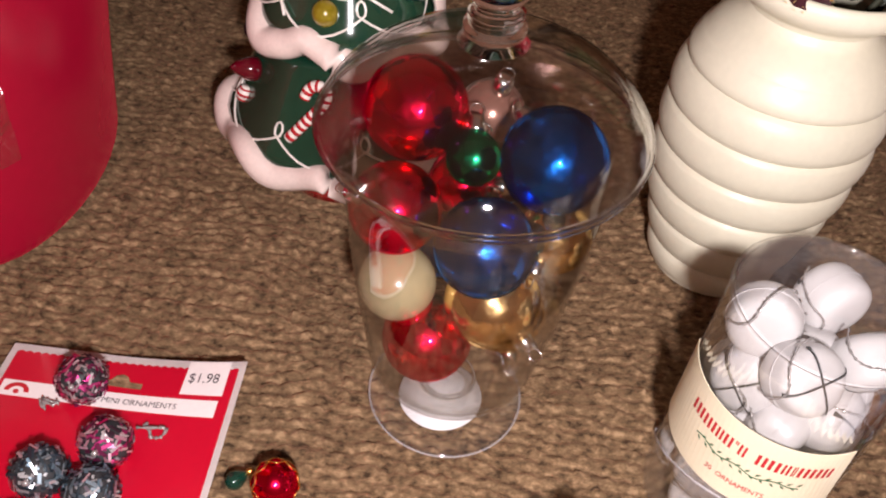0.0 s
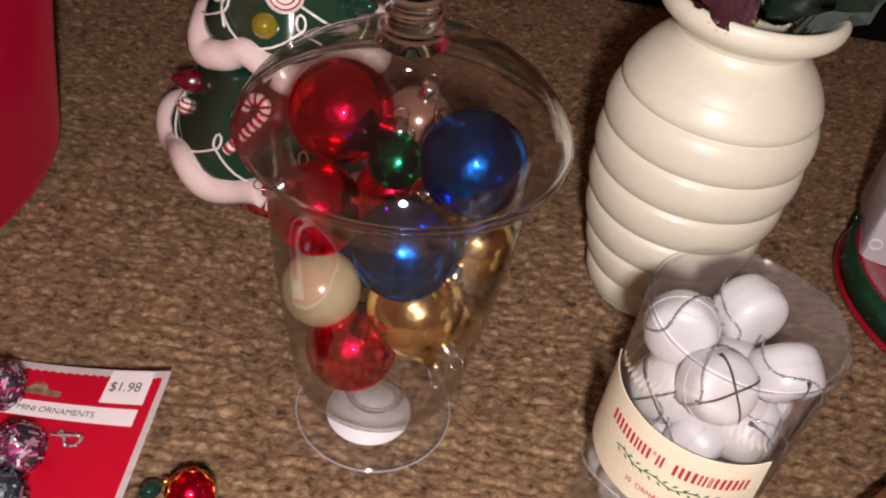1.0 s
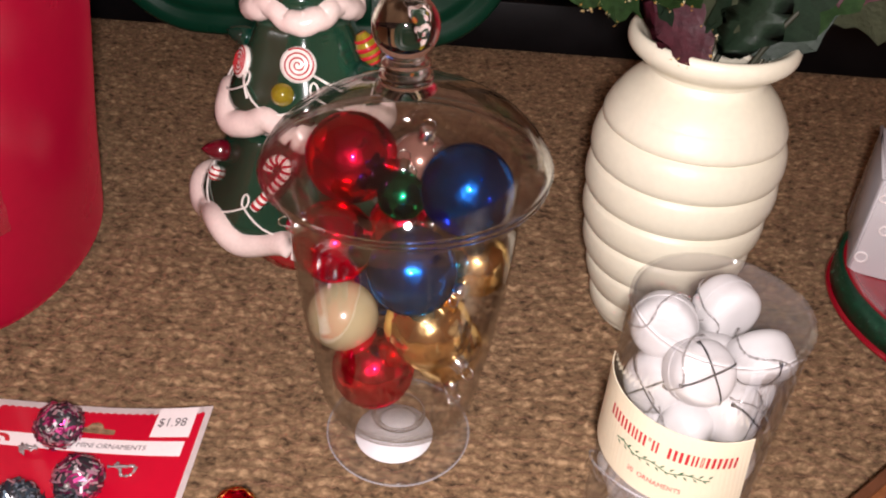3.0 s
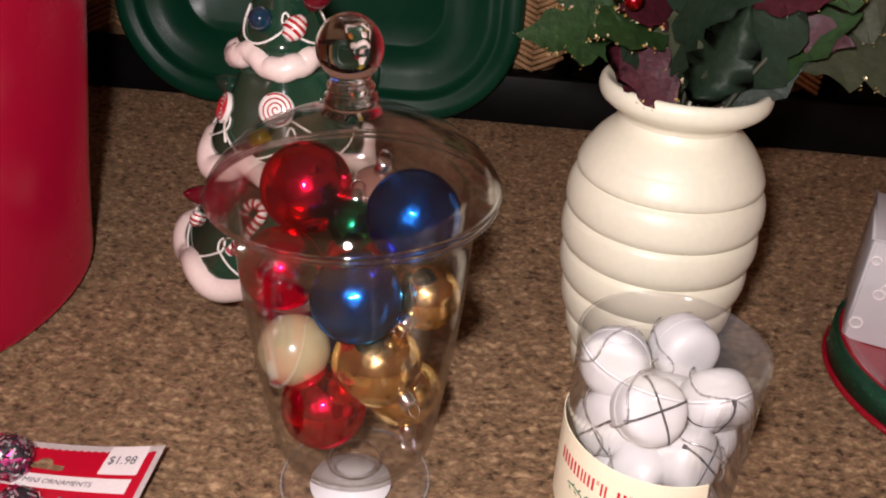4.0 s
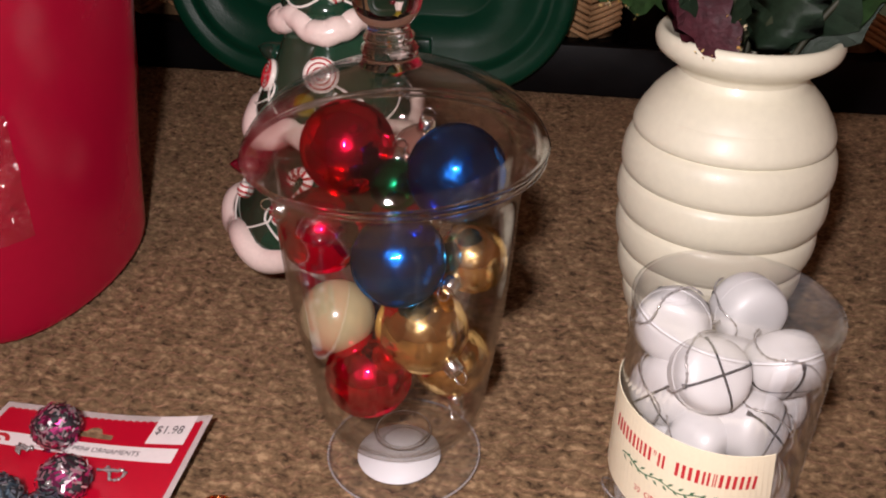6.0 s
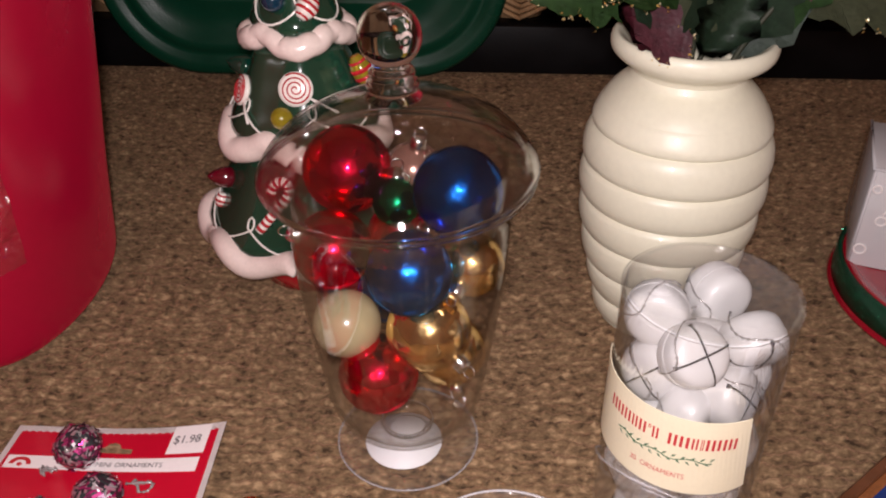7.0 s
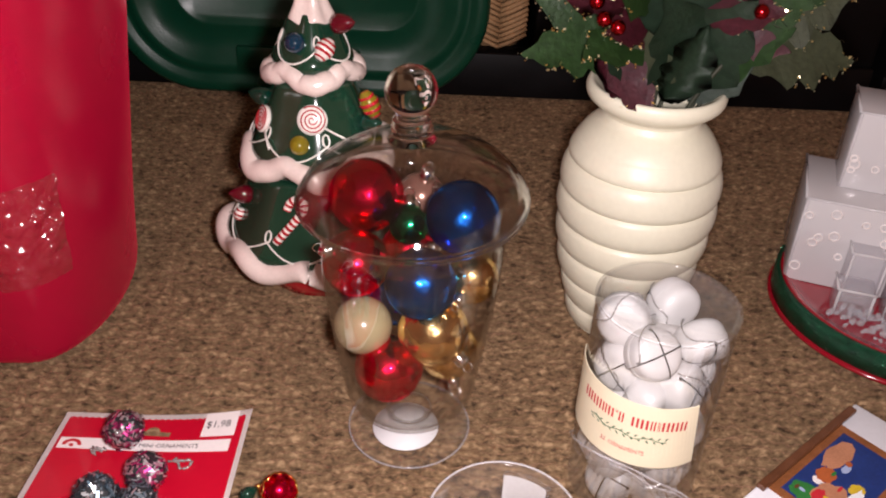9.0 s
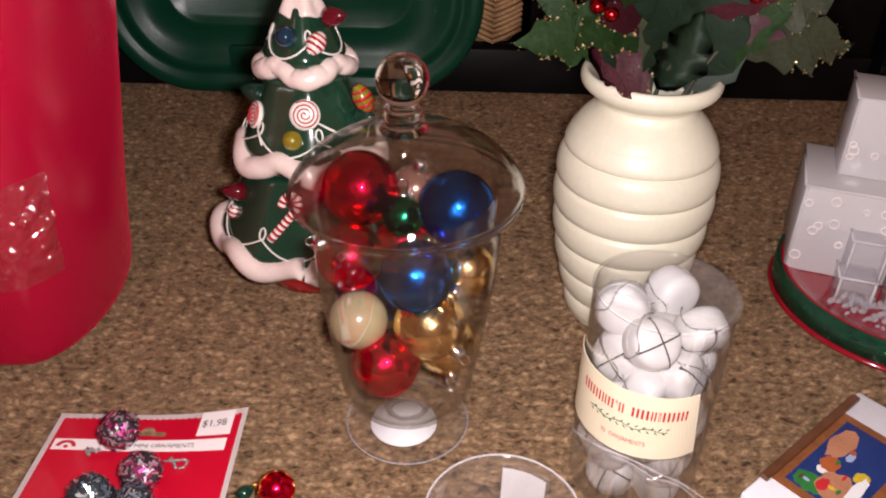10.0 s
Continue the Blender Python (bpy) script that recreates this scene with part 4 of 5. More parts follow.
def bell_tube():
    t = thing("ornament_tube", pose(*TUB, 0), "clear plastic tube packed with white bell ornaments", "ornament packaging")
    no_shadow(part("wall", lathe([(R_TUB - 0.0006, 0.001), (R_TUB, 0.001), (R_TUB, TOP - 0.0025), (R_TUB + 0.0008, TOP - 0.0015), (R_TUB + 0.0008, TOP), (R_TUB - 0.0008, TOP), (R_TUB - 0.0006, TOP - 0.0025), (R_TUB - 0.0006, 0.001)], 72), CLEAR, t))
    no_shadow(part("bottom", lathe([(0, 0.0006), (R_TUB - 0.001, 0.0006), (R_TUB - 0.001, 0.0012), (0, 0.0012)], 48), CLEAR, t))
    no_shadow(part("lid", lathe([(0, TOP - 0.0008), (R_TUB - 0.0030, TOP - 0.0008), (R_TUB - 0.0012, TOP + 0.0005), (R_TUB - 0.0018, TOP + 0.0008), (R_TUB - 0.0036, TOP - 0.0002), (0, TOP - 0.0002)], 48), CLEAR, t, "flat clear lid"))
    r = R_TUB + 0.0006
    s0, s1, z0, z1 = radians(-112) * r, radians(23) * r, 0.0570, 0.1068
    bm = bmesh.new()
    n = 40
    rows = [[bm.verts.new(wrap(s0 + (s1 + (z1 - z) * 0.13 - s0) * k / n, z, rr, 0.0)) for k in range(n + 1)] for z, rr in ((z0, r), (z1, r), (z1, r + 0.0004), (z0, r + 0.0004))]
    for a, b in zip(rows, rows[1:] + rows[:1]):
        for k in range(n):
            bm.faces.new((a[k], a[k + 1], b[k + 1], b[k]))
    label = part("paper_label", bm, LABEL, t, "cream paper label with red and green print", False)
    rp = r + 0.0008
    # the brand line: two plain red bars a letter
    s, end = radians(-77) * rp, radians(16.5) * rp
    widths = [1.1, 1, 0.95, 0.75, 0.9, 0.3, 0.75, 0.6, 1, 1.05, 0.7, 0.35, 1, 1, 0.95]
    unit = (end - s) / sum(w + 0.22 for w in widths)
    for i, w in enumerate(widths):
        h0, h1 = (0.0888, 0.0962) if i != 5 else (0.0938, 0.0964)
        if i != 7:
            bar = bmesh.new()
            for p0, p1 in ((0.0, 0.30), (0.62, 0.92)):
                bar.faces.new([bar.verts.new(wrap(s + p * w * unit, z, rp, 0.0)) for p, z in ((p0, h0), (p1, h0), (p1, h1), (p0, h1))])
            part("brand_bar", bar, INK_RED, label, "plain red bars", False)
        s += (w + 0.22) * unit
    sprig = bmesh.new()
    a0, a1 = radians(-66) * rp, radians(1) * rp
    tube([wrap(a0 + (a1 - a0) * k / 20, 0.0806 + 0.0012 * math.sin(k * 0.9), rp, 0.0) for k in range(21)], 0.00025, 4, bm=sprig)
    for k in range(22):
        c = a0 + (a1 - a0) * (k + 0.5) / 22
        sg = 1 if k % 2 else -1
        q = [sprig.verts.new(wrap(c + dx, 0.0806 + sg * dy, rp, 0.0)) for dx, dy in ((0, 0.0004), (0.0014, 0.001), (0.0024, 0.0028), (0.0006, 0.0020))]
        sprig.faces.new(q)
    part("sprig_print", sprig, INK_GREEN, label, "green leafy sprig", False)
    sa = radians(-52) * rp
    part("count_words", letters("30  ORNAMENTS", 0.0048, lambda x, y: wrap(sa + x * 0.80, 0.0672 + y, rp, 0.0)), INK_RED, label, "small red words", False)
    return t


def bell(at, turn, label, cord):
    b = thing("bell_ornament", Matrix.Translation(at) @ Euler([radians(a) for a in turn]).to_matrix().to_4x4(), label, "christmas ornament", "white bells in the tube")
    rr = 0.0160

    def puff(a, out=0.0):
        """A barrel-like section with soft shoulders."""
        si, co_ = math.sin(a), math.cos(a)
        return (rr + out) * math.copysign(abs(si) ** 0.56, si), -(rr * 0.76 + out) * math.copysign(abs(co_) ** 0.56, co_)
    part("shell", lathe([puff(math.pi * k / 26) for k in range(27)], 32), BELL, b)
    part("seam", tube([((rr + 0.0002) * math.cos(a), (rr + 0.0002) * math.sin(a), 0) for a in [2 * math.pi * k / 36 for k in range(36)]], 0.0002, 5, True), BELL, b)
    for q in (0, 90):
        bm = bmesh.new()
        c, s = math.cos(radians(q)), math.sin(radians(q))
        up, lo = [], []
        for k in range(19):
            a = radians(-70 + 140 * k / 18)
            w = 0.00058 * (1.0 if 1 < k < 17 else 1.9)
            x, z = puff(a, 0.0004)
            up.append(bm.verts.new((x * c - w * s, x * s + w * c, z)))
            lo.append(bm.verts.new((x * c + w * s, x * s - w * c, z)))
        for k in range(18):
            bm.faces.new((up[k], up[k + 1], lo[k + 1], lo[k]))
        part("slot", bm, SLOT, b, "dark cross slot", False)
    if cord:
        rng = random.Random(cord)
        d = (Euler([radians(a) for a in turn]).to_matrix().inverted() @ Vector((-0.2, -0.75, 0.6))).normalized()
        e = Matrix.Rotation(rng.uniform(0, 6.3), 3, d) @ d.orthogonal().normalized()
        f, off = d.cross(e), rng.uniform(-0.7, 0.7)
        pts = []
        for k in range(44):
            th = radians(-85 + 170 * k / 43)
            p = (d * math.cos(th) + e * math.sin(th)) * math.cos(off) + f * math.sin(off + 0.25 * math.sin(3 * th))
            pts.append(p.normalized() * (rr + 0.0016 + 0.0014 * math.sin(k * 0.22) ** 2))
        part("bead_cord", tube(pts, lambda u: 0.00046 + 0.00034 * math.sin(u * 110), 5), BEADS, b, "silver beaded hanging cord")


bell_tube()
rng = random.Random(21)
# the bells that show at the top and front, from the tube's axis: place and turn
packed = [
    ((-0.0258, 0.0045, 0.1365), (75, 50, -30)), ((0.0130, 0.0236, 0.1355), (85, -65, 25)), ((0.0235, -0.0100, 0.1290), (-62, 0, 12)), ((-0.0115, -0.0225, 0.1300), (-128, -8, 25)),
    ((0.0000, 0.0040, 0.1180), (-35, 12, 10)), ((-0.0262, -0.0070, 0.1090), (-105, -50, -35)), ((0.0115, -0.0245, 0.1045), (-118, 50, 20)), ((-0.0095, -0.0255, 0.0960), (-80, 0, 45)),
    ((0.0262, 0.0030, 0.0985), (-95, 70, -60)), ((-0.0060, 0.0262, 0.1030), (30, 60, 0)),
]
for layer, z in enumerate((0.0790, 0.0575, 0.0365, 0.0165)):
    for k in range(4 if layer < 3 else 5):
        a = radians(30 + (90 if layer < 3 else 72) * k + 45 * layer)
        packed.append(((0.0255 * math.sin(a), -0.0255 * math.cos(a), z + rng.uniform(-0.0015, 0.002)), [rng.uniform(0, 360) for _ in range(3)]))
for count, (at, turn) in enumerate(packed):
    reach = min(1.0, 0.0238 / max(0.001, math.hypot(at[0], at[1])))
    at = (at[0] * reach, at[1] * reach, at[2])
    bell((TUB[0] + at[0], TUB[1] + at[1], at[2]), turn, "white enamel bell ornament with a dark cross slot", count + 1 if count < 14 or count % 2 else 0)


def wrapper():
    """A creased strap of clear film wound round the foot of the tube, with a tail on the carpet."""
    w = thing("film_strap", pose(*TUB, 0), "creased strap of clear plastic film round the tube", "plastic film")
    line = []
    for deg, z, out in ((-118, 0.024, 0.001), (-100, 0.036, 0.002), (-75, 0.048, 0.003), (-48, 0.055, 0.003), (-20, 0.056, 0.0035), (0, 0.049, 0.005), (18, 0.040, 0.008), (32, 0.028, 0.016), (42, 0.014, 0.030), (50, 0.004, 0.044)):
        r = R_TUB + out
        line.append((r * math.sin(radians(deg)), -r * math.cos(radians(deg)), z))
    top = smooth_line(line, 6)
    low = [Vector((p.x * 1.03, p.y * 1.03, max(0.002, p.z - 0.009 - 0.003 * math.sin(i * 0.5)))) for i, p in enumerate(top)]
    bm = bmesh.new()
    rows = [[bm.verts.new(p) for p in row] for row in (top, [(a + b) / 2 * 1.0 + Vector((0, -0.0012, 0)) for a, b in zip(top, low)], low)]
    for a, b in zip(rows, rows[1:]):
        for k in range(len(a) - 1):
            bm.faces.new((a[k], a[k + 1], b[k + 1], b[k]))
    no_shadow(part("band", bm, CREASED, w))
    no_shadow(part("fold", tube(top, lambda u: 0.0006 + 0.0002 * math.sin(40 * u), 6), CRYSTAL, w, "glinting folded edge"))
    no_shadow(part("fold", tube([(a * 0.6 + b * 0.4) * 1.008 for a, b in zip(top[20:46], low[20:46])], 0.0005, 6), CRYSTAL, w))


wrapper()

# ---- empty clear cup ----


def cup():
    c = thing("plastic_cup", pose(0.1055, 0.1725, 0), "empty round clear plastic tub with a white tag", "plastic tub")
    r, h = 0.0400, 0.097
    no_shadow(part("wall", lathe([(0, 0.001), (r - 0.002, 0.001), (r - 0.001, h - 0.004), (r + 0.001, h - 0.002), (r + 0.001, h), (r - 0.0015, h), (r - 0.002, h - 0.004), (r - 0.003, 0.002), (0, 0.002)], 72), CLEAR, c))
    no_shadow(part("rim", tube([(r * math.sin(a), r * math.cos(a), h) for a in [2 * math.pi * k / 72 for k in range(72)]], 0.0006, 8, True), CRYSTAL, c))
    bm = bmesh.new()
    rows = [[bm.verts.new(((r - 0.004) * math.sin(radians(6 + 40 * k / 8)), (r - 0.004) * math.cos(radians(6 + 40 * k / 8)), z)) for k in range(9)] for z in (0.040, 0.091)]
    for k in range(8):
        bm.faces.new((rows[0][k], rows[0][k + 1], rows[1][k + 1], rows[1][k]))
    bmesh.ops.solidify(bm, geom=bm.faces[:], thickness=0.0005)
    part("tag", bm, WHITE_PAPER, c, "white paper tag inside the tub", False)


cup()

# ---- carded mini ornaments ----
CARD = pose(-0.1910, 0.3460, 0.0010, 0, 0, -4.4) @ Matrix.Scale(1.10, 4)
CARD_W, CARD_H = 0.1245, 0.185


def lift(x, y):
    """How far the card curls up from the carpet, by the place from its top left corner."""
    u, v = x / CARD_W, -y / CARD_H
    return 0.002 + 0.0130 * max(0, u - 0.35) ** 2 * 2.2 * max(0, 1 - v * 2.0) + 0.0012 * math.sin(3 * u + 2 * v)


def card_sheet(x0, x1, y0, y1, dz, nx=24, ny=24, top=None, thick=0.0):
    bm = bmesh.new()
    rows = []
    for j in range(ny + 1):
        row = []
        for i in range(nx + 1):
            x = x0 + (x1 - x0) * i / nx
            hi = y1 + (top(x) if top else 0)
            y = y0 + (hi - y0) * j / ny
            row.append(bm.verts.new((x, y, lift(x, y) + dz)))
        rows.append(row)
    for j in range(ny):
        for i in range(nx):
            bm.faces.new((rows[j][i], rows[j][i + 1], rows[j + 1][i + 1], rows[j + 1][i]))
    if thick:
        bmesh.ops.solidify(bm, geom=bm.faces[:], thickness=thick)
    return bm


def card():
    c = thing("ornament_card", CARD, "red and white hanging card with shiny mini ornaments, lying flat", "ornament packaging")
    part("card_sheet", card_sheet(0, CARD_W, -CARD_H, 0, 0, thick=0.0005), CARD_WHITE, c, "white card", False)
    part("red_print", card_sheet(0.0040, CARD_W - 0.0032, -CARD_H + 0.004, -0.0055, 0.0006, 150, 24, lambda x: 0.0011 * abs(math.sin(x * math.pi / 0.0042))), CARD_RED, c, "red printed field with a scalloped top edge", False)
    part("price_box", card_sheet(CARD_W - 0.0298, CARD_W - 0.0078, -0.0205, -0.0010, 0.0009, 8, 8), CARD_WHITE, c, "white price field", False)
    part("name_strip", card_sheet(0.0060, CARD_W - 0.0088, -0.0325, -0.0232, 0.0009, 20, 4), CARD_WHITE, c, "white name strip", False)
    part("price_words", letters("$1.98", 0.0078, lambda x, y: (CARD_W - 0.0280 + x * 0.93, -0.0135 + y, lift(CARD_W - 0.029 + x, -0.013 + y) + 0.0013)), INK_GREY, c, "dark grey price", False)
    part("name_words", letters("9 MINI ORNAMENTS", 0.0046, lambda x, y: (0.0540 + x, -0.0296 + y, lift(0.0540 + x, -0.030 + y) + 0.0013)), INK_GREY, c, "dark grey words", False)
    # hang hole: a wide slot with a rounded top, through which the carpet shows
    slot = [(-0.0115, -0.0022), (0.0115, -0.0022), (0.0115, 0.0010), (0.0048, 0.0012), (0.0030, 0.0042), (0, 0.0052), (-0.0030, 0.0042), (-0.0048, 0.0012), (-0.0115, 0.0010)]
    part("hang_hole", plate_of([(0.063 + x, -0.0175 + y) for x, y in slot], lift(0.063, -0.0175) + 0.0010, lift(0.063, -0.0175) + 0.0014), CARPET, c, "hang hole showing the brown carpet", False)
    arc = [(0.0150 + rr * 0.0062 * math.cos(a), -0.0298 + rr * 0.0050 * math.sin(a)) for rr, an in ((1, range(0, 13)), (0.6, range(12, -1, -1))) for a in [math.pi * k / 12 for k in an]]
    part("mark", plate_of(arc, lift(0.015, -0.03) + 0.0010, lift(0.015, -0.03) + 0.0014), INK_RED, c, "plain red arc", False)
    part("mark", plate_of([(0.0150 + 0.0014 * math.cos(a), -0.0300 + 0.0012 * math.sin(a)) for a in [math.pi * k / 6 for k in range(12)]], lift(0.015, -0.03) + 0.0010, lift(0.015, -0.03) + 0.0014), INK_RED, c, smooth=False)
    rng = random.Random(5)
    for x, y in ((0.0890, -0.0435), (0.0985, -0.0860), (0.0700, -0.0900), (0.0350, -0.118), (0.0335, -0.036)):
        bm = bmesh.new()
        for _ in range(3):
            p = [(x + rng.uniform(-0.007, 0.007), y + rng.uniform(-0.0035, 0.0035), lift(x, y) + 0.001 + rng.uniform(0.0005, 0.004)) for _ in range(4)]
            tube(smooth_line(p, 5), lambda u: 0.0007 + 0.0005 * math.sin(u * 60), 5, bm=bm)
        part("twist_tie", bm, BEADS, c, "crumpled silver tie")


def mini(at, r, mat, label, seed):
    o = thing("mini_ornament", pose(*at), label, "christmas ornament", "mini ornaments on the card")
    part("core", ball(r * 0.93, 20, 14), SLOT, o)
    rng = random.Random(seed)
    bm = bmesh.new()
    n = 420
    for k in range(n):
        z = 1 - 2 * (k + 0.5) / n
        a = k * 2.39996
        d = Vector((math.sqrt(1 - z * z) * math.cos(a), math.sqrt(1 - z * z) * math.sin(a), z))
        d = (d + Vector([rng.uniform(-0.25, 0.25) for _ in range(3)])).normalized()
        x = d.orthogonal().normalized()
        x = Matrix.Rotation(rng.uniform(0, 6.3), 3, d) @ x
        y = d.cross(x)
        w, h = r * rng.uniform(0.10, 0.24), r * rng.uniform(0.03, 0.075)
        c = d * r * rng.uniform(0.93, 1.08)
        tip = r * rng.uniform(-0.07, 0.07)
        bm.faces.new([bm.verts.new(c + x * w * sx + y * h * sy - d * 0.04 * r * abs(sx) + d * tip * sx) for sx, sy in ((-1, -1), (1, -1), (1, 1), (-1, 1))])
    tagged(part("foil", bm, mat, o, smooth=False), kind="stuff")
    part("cap", lathe([(0, 0.003), (0.0013, 0.003), (0.0017, 0.0), (0, 0)], 12), BEADS, o, m=pose(0, -r * 0.75, r * 0.62, 60))


card()
for i, (x, y, mat, name) in enumerate(((-0.1397, 0.3150, FOIL_PINK, "pink"), (-0.1155, 0.2775, FOIL_PINK, "pink"), (-0.1420, 0.2590, FOIL_BLUE, "blue"), (-0.1140, 0.2500, FOIL_BLUE, "blue"), (-0.1440, 0.2250, FOIL_PINK, "pink"), (-0.0960, 0.2200, FOIL_BLUE, "blue"))):
    mini((x, y, 0.0165), 0.0137, mat, "small " + name + " and silver foil ball ornament tied to the card", i)

# ---- gilded ornament on the carpet ----


def gilded():
    o = thing("gilded_ornament", pose(-0.0270, 0.2640, 0.0128, 35, 20, 0), "red ball ornament with gold lines and a green end", "christmas ornament")
    part("globe", ball(0.0120, 32, 20), RED_GLASS, o)
    bm = bmesh.new()
    for q in range(5):
        tube([(0.0123 * math.cos(a + q) * math.cos(0.5 * math.sin(3 * a + q)), 0.0123 * math.sin(a + q) * math.cos(0.5 * math.sin(3 * a + q)), 0.0123 * math.sin(0.5 * math.sin(3 * a + q))) for a in [2 * math.pi * k / 60 for k in range(60)]], 0.0004, 5, True, bm=bm)
    part("gold_line", bm, GOLD, o)
    e = thing("green_charm", pose(-0.0490, 0.2680, 0.005, 0, 70, 30), "small green and gold charm on the carpet", "christmas ornament")
    part("drop", lathe(curve_profile([(0, 0.008), (0.003, 0.005), (0.005, 0.0), (0.003, -0.004), (0, -0.005)], 4), 18), GREEN_BULB, e)
    part("cap", lathe([(0, 0.011), (0.0016, 0.0105), (0.0022, 0.0075), (0, 0.0075)], 12), GOLD, e)


gilded()

# ---- round plate with clear gift boxes ----
PLATE = (0.497, 0.474)


def plate():
    p = thing("round_plate", pose(*PLATE, 0), "round red lacquer plate with a green glitter side", "plate")
    part("base_rim", lathe([(0, 0.0005), (0.108, 0.0005), (0.1135, 0.0022), (0.1140, 0.0042), (0.1115, 0.0058), (0.0, 0.0058)], 96), RED_SHINE, p)
    part("side_band", lathe([(0.108, 0.0058), (0.1112, 0.0062), (0.1105, 0.0265), (0.1080, 0.0275), (0.1070, 0.0262), (0.107, 0.0062)], 96), GREEN_GLITTER, p, "green glitter band")
    part("inside", lathe([(0, 0.0225), (0.090, 0.0225), (0.1000, 0.0240), (0.1068, 0.0275), (0.1068, 0.0060), (0, 0.0060)], 96), RED_SHINE, p, "glossy red inside")
    rng = random.Random(2)
    pts = []
    for _ in range(420):
        a, z = rng.uniform(0, 2 * math.pi), rng.uniform(0.007, 0.0262)
        pts.append((0.1112 * math.sin(a), -0.1112 * math.cos(a), z))
    tagged(part("glitter", flakes(pts, 0.00042, rng, 0.0002), SPARK, p, smooth=False), kind="stuff")


def gift(m, sx, sy, sz, label, bubbles, seed, mat=FROST, ribbon=True):
    g = thing("clear_gift_box", m, label, "plastic gift box", "clear gift boxes on the plate")
    no_shadow(part("shell", box(sx, sy, sz, 0.0016, 2, (0, 0, sz / 2)), mat, g))
    if ribbon:
        for x in (-sx / 2 + 0.0015, sx / 2 - 0.0015):
            no_shadow(part("edge_bead", tube([(x, -sy / 2, 0.001), (x, -sy / 2, sz)], 0.0011, 6), EDGE, g))
        no_shadow(part("edge_bead", tube([(-sx / 2, -sy / 2, sz), (sx / 2, -sy / 2, sz)], 0.0013, 6), EDGE, g))
        no_shadow(part("edge_bead", tube([(-sx / 2, -sy / 2, sz), (-sx / 2, sy / 2, sz)], 0.0013, 6), EDGE, g))
    rng = random.Random(seed)
    for k in range(bubbles):
        r = rng.uniform(0.0024, 0.0044)
        x, z = -sx / 2 + 0.006 + (sx - 0.012) * rng.random() ** 2.2, rng.uniform(0.006, sz - 0.006)
        no_shadow(part("bubble_ring", tube([(x + r * math.cos(a), -sy / 2 - 0.0004, z + r * math.sin(a)) for a in [2 * math.pi * q / 18 for q in range(18)]], 0.0008, 5, True), CARD_WHITE, g))
    return g


plate()
gift(pose(0.4720, 0.5115, 0.0225, 0, 0, -22), 0.135, 0.088, 0.083, "large frosted clear gift box with bubble rings", 16, 3)
gift(pose(0.4780, 0.5280, 0.1055, 0, 0, -22), 0.086, 0.062, 0.070, "smaller frosted clear gift box stacked on top", 8, 4)
gift(pose(0.4330, 0.4500, 0.0225, 0, 0, -20), 0.030, 0.026, 0.026, "small clear gift box in front of the large one", 0, 5, CRYSTAL)
gift(pose(0.4450, 0.4660, 0.0225, 0, 0, -20), 0.030, 0.022, 0.050, "tall clear gift box behind the small one", 0, 6, CRYSTAL)
gift(pose(0.4750, 0.4400, 0.0225, 0, 0, -22), 0.036, 0.026, 0.044, "clear gift box in the front row", 0, 7, CRYSTAL)
gift(pose(0.5110, 0.4300, 0.0225, 0, 0, -20), 0.034, 0.026, 0.030, "low clear gift box in the front row", 0, 8, CRYSTAL)


def bow():
    b = thing("clear_bow", pose(0.4680, 0.4140, 0.0260, 0, 0, -20), "clear pinkish plastic bow among the crystals", "bow")
    for k in (-1, 1):
        no_shadow(part("loop", tube([(k * (0.002 + 0.013 * math.sin(a / 2) ** 1.2), -0.004 * math.sin(a), 0.007 + 0.006 * math.sin(a)) for a in [math.pi * 2 * q / 24 for q in range(24)]], 0.0016, 8, True), CRYSTAL, b))
    no_shadow(part("knot", ball(0.0028, 14, 10), CRYSTAL, b, m=pose(0, 0, 0.006)))


bow()


def crystals():
    rng = random.Random(9)
    bm = bmesh.new()
    for _ in range(230):
        a, r = rng.uniform(-1.2, 1.0), rng.uniform(0.062, 0.094)
        q = Vector((r * math.sin(a), -r * math.cos(a), 0.0245 + rng.uniform(0, 0.006)))
        bmesh.ops.create_icosphere(bm, subdivisions=1, radius=rng.uniform(0.002, 0.0045), matrix=Matrix.Translation(q) @ Euler((rng.uniform(0, 3), rng.uniform(0, 3), 0)).to_matrix().to_4x4() @ Matrix.Diagonal((1, 0.7, 0.6, 1)))
    c = tagged(part("crystal_pieces", bm, CRYSTAL, None, smooth=False, m=pose(*PLATE, 0)), "loose clear crystal pieces scattered on the red plate", "crystals", kind="stuff")
    no_shadow(c)
    d = thing("wrapped_candy", pose(0.4870, 0.3920, 0.0300, 20, 10, 0), "red and white wrapped round candy on the plate", "candy")
    part("disc", lathe(curve_profile([(0, 0.004), (0.006, 0.0035), (0.009, 0.0), (0.006, -0.004), (0, -0.005)], 4), 24), RED_GLAZE, d)
    part("centre", ball(0.0035, 14, 10, 0.7), WHITE_GLAZE, d, "white centre", m=pose(0, 0, 0.0035))


crystals()

# ---- white carton with a printed picture ----


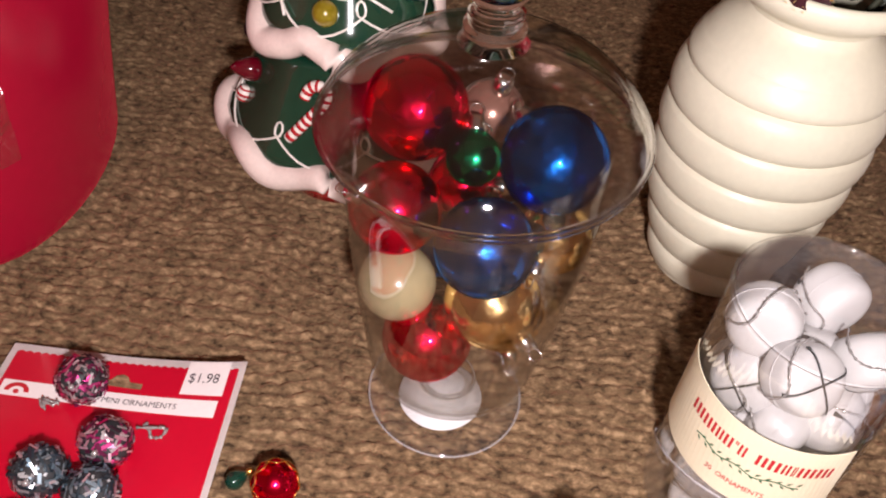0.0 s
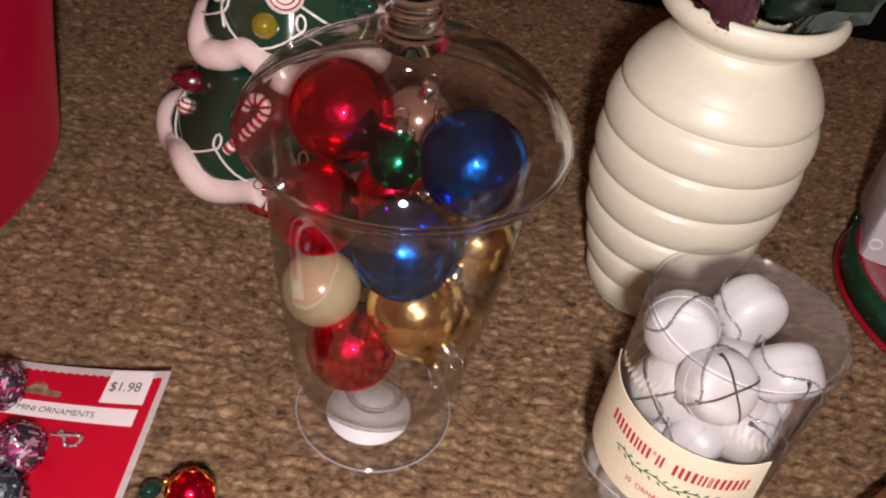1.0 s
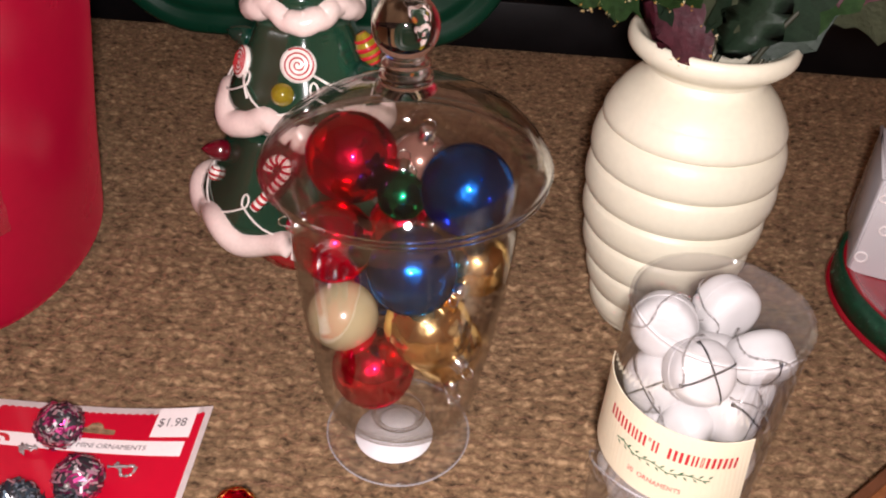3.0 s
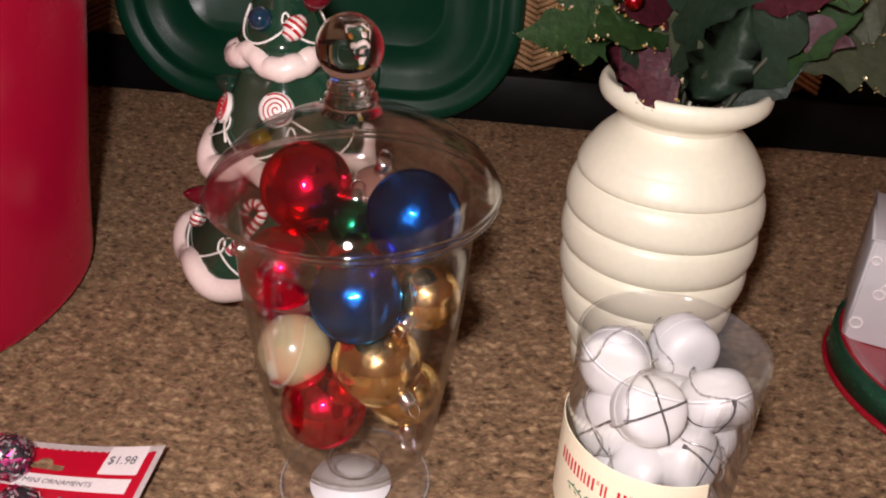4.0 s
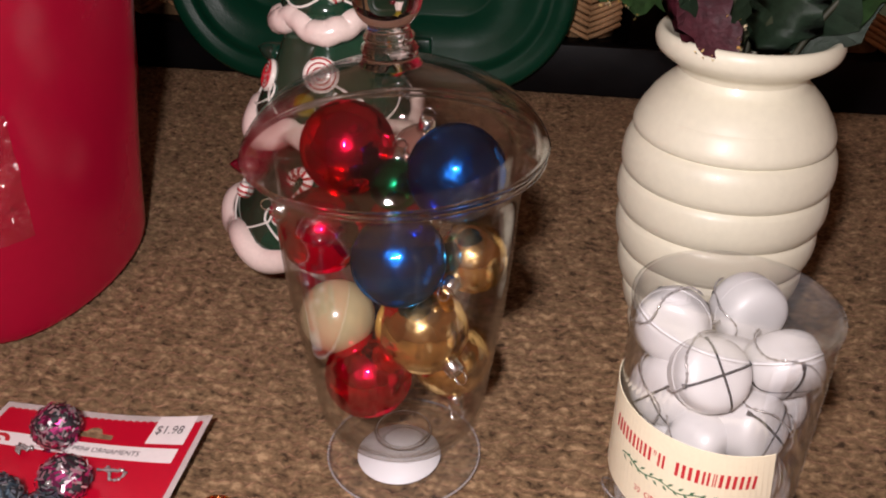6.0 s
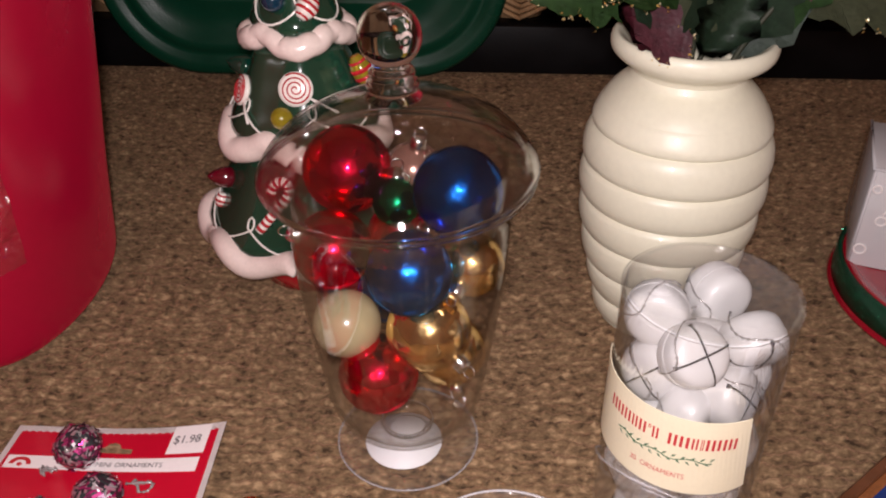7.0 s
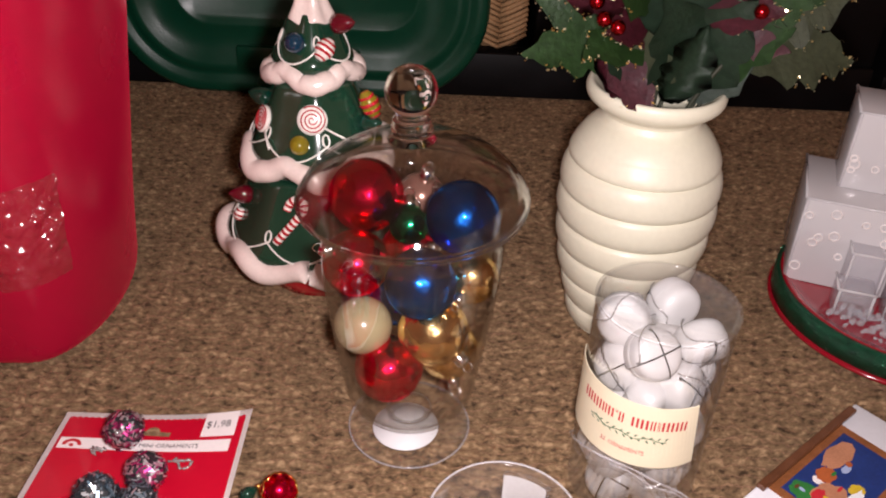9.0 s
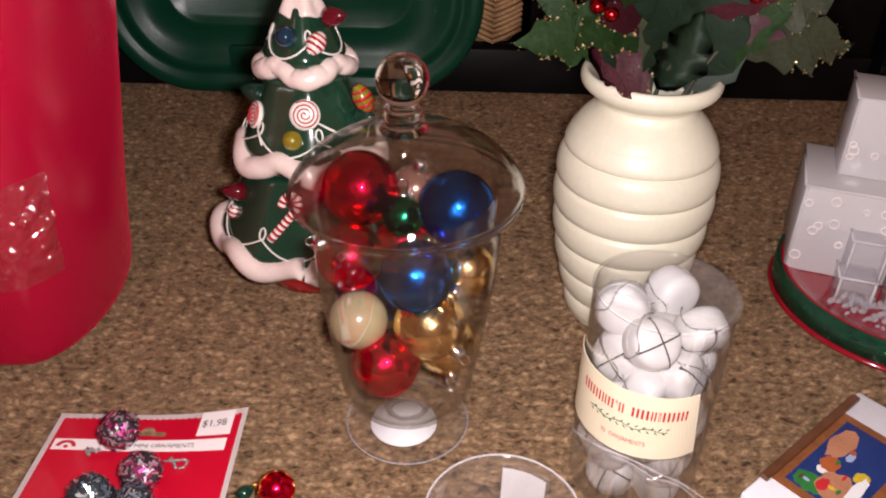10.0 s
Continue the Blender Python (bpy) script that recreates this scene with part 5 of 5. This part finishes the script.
def carton():
    m = pose(0.270, 0.2470, 0, 0, 0, 37.3)
    L, W, H = 0.150, 0.100, 0.021
    c = thing("picture_carton", m, "flat white carton with a brown framed colour picture", "box")
    part("body", box(L, W, H, 0.0015, 2, (L / 2, -W / 2, H / 2)), CARTON, c)

    def patch(name, pts, mat, k, label=""):
        part(name, plate_of(pts, H + 0.0001 + 0.0003 * k, H + 0.0004 + 0.0003 * k), mat, c, label, False)

    def blob(x, y, rx, ry, n=18, seed=0):
        return [(x + rx * math.cos(2 * math.pi * k / n) * (1 + 0.12 * math.sin(3 * k + seed)), y + ry * math.sin(2 * math.pi * k / n) * (1 + 0.10 * math.cos(2 * k + seed))) for k in range(n)]
    patch("frame_print", [(0.026, -0.004), (0.120, -0.004), (0.120, -0.062), (0.026, -0.062)], FRAME_PRINT, 0, "brown printed frame")
    patch("field_print", [(0.033, -0.011), (0.113, -0.011), (0.113, -0.055), (0.033, -0.055)], BLUE_PRINT, 1, "blue picture field")
    part("frame_bar", box(0.120, 0.006, 0.004, 0.0008, 1, (0.080, -0.003, H + 0.002)), BROWN_PRINT, c, "dark brown raised bar", False)
    for k, (x, y, rx, ry, mat) in enumerate(((0.042, -0.024, 0.007, 0.009, GREEN_PRINT), (0.050, -0.036, 0.011, 0.009, SKIN_PRINT), (0.066, -0.024, 0.006, 0.005, ORANGE_PRINT), (0.090, -0.020, 0.014, 0.006, SKIN_PRINT),
                                             (0.058, -0.023, 0.003, 0.003, CARD_WHITE), (0.056, -0.047, 0.013, 0.003, WHITE_PAPER), (0.070, -0.044, 0.005, 0.004, YELLOW_PRINT), (0.082, -0.030, 0.004, 0.002, PALE_BLUE), (0.046, -0.030, 0.005, 0.003, INK_RED))):
        patch("shape_print", blob(x, y, rx * 1.25, ry * 1.25, seed=k), mat, 2 + k % 3, "plain coloured shape")
    rng = random.Random(12)
    inks = (GREEN_PRINT, SKIN_PRINT, ORANGE_PRINT, YELLOW_PRINT, PALE_BLUE, INK_RED, BROWN_PRINT, BLUE_PRINT)
    for k in range(9):
        x, y = rng.uniform(0.037, 0.108), rng.uniform(-0.052, -0.014)
        patch("shape_print", blob(x, y, rng.uniform(0.0012, 0.0035), rng.uniform(0.001, 0.0028), 10, k), inks[k % 8], 5 + k % 3, "plain coloured shape")
    part("swirl_print", tube([(0.030 + 0.11 * u + 0.004 * math.sin(u * 9), -0.070 - 0.010 * math.sin(u * 3.1), H + 0.0004) for u in [k / 24 for k in range(25)]], 0.0011, 5), PALE_BLUE, c, "pale blue curved line")
    part("swirl_print", tube([(0.026 + 0.02 * math.cos(a), -0.074 + 0.005 * math.sin(a), H + 0.0004) for a in [2 * math.pi * k / 24 for k in range(24)]], 0.0009, 5, True), PALE_BLUE, c)


carton()
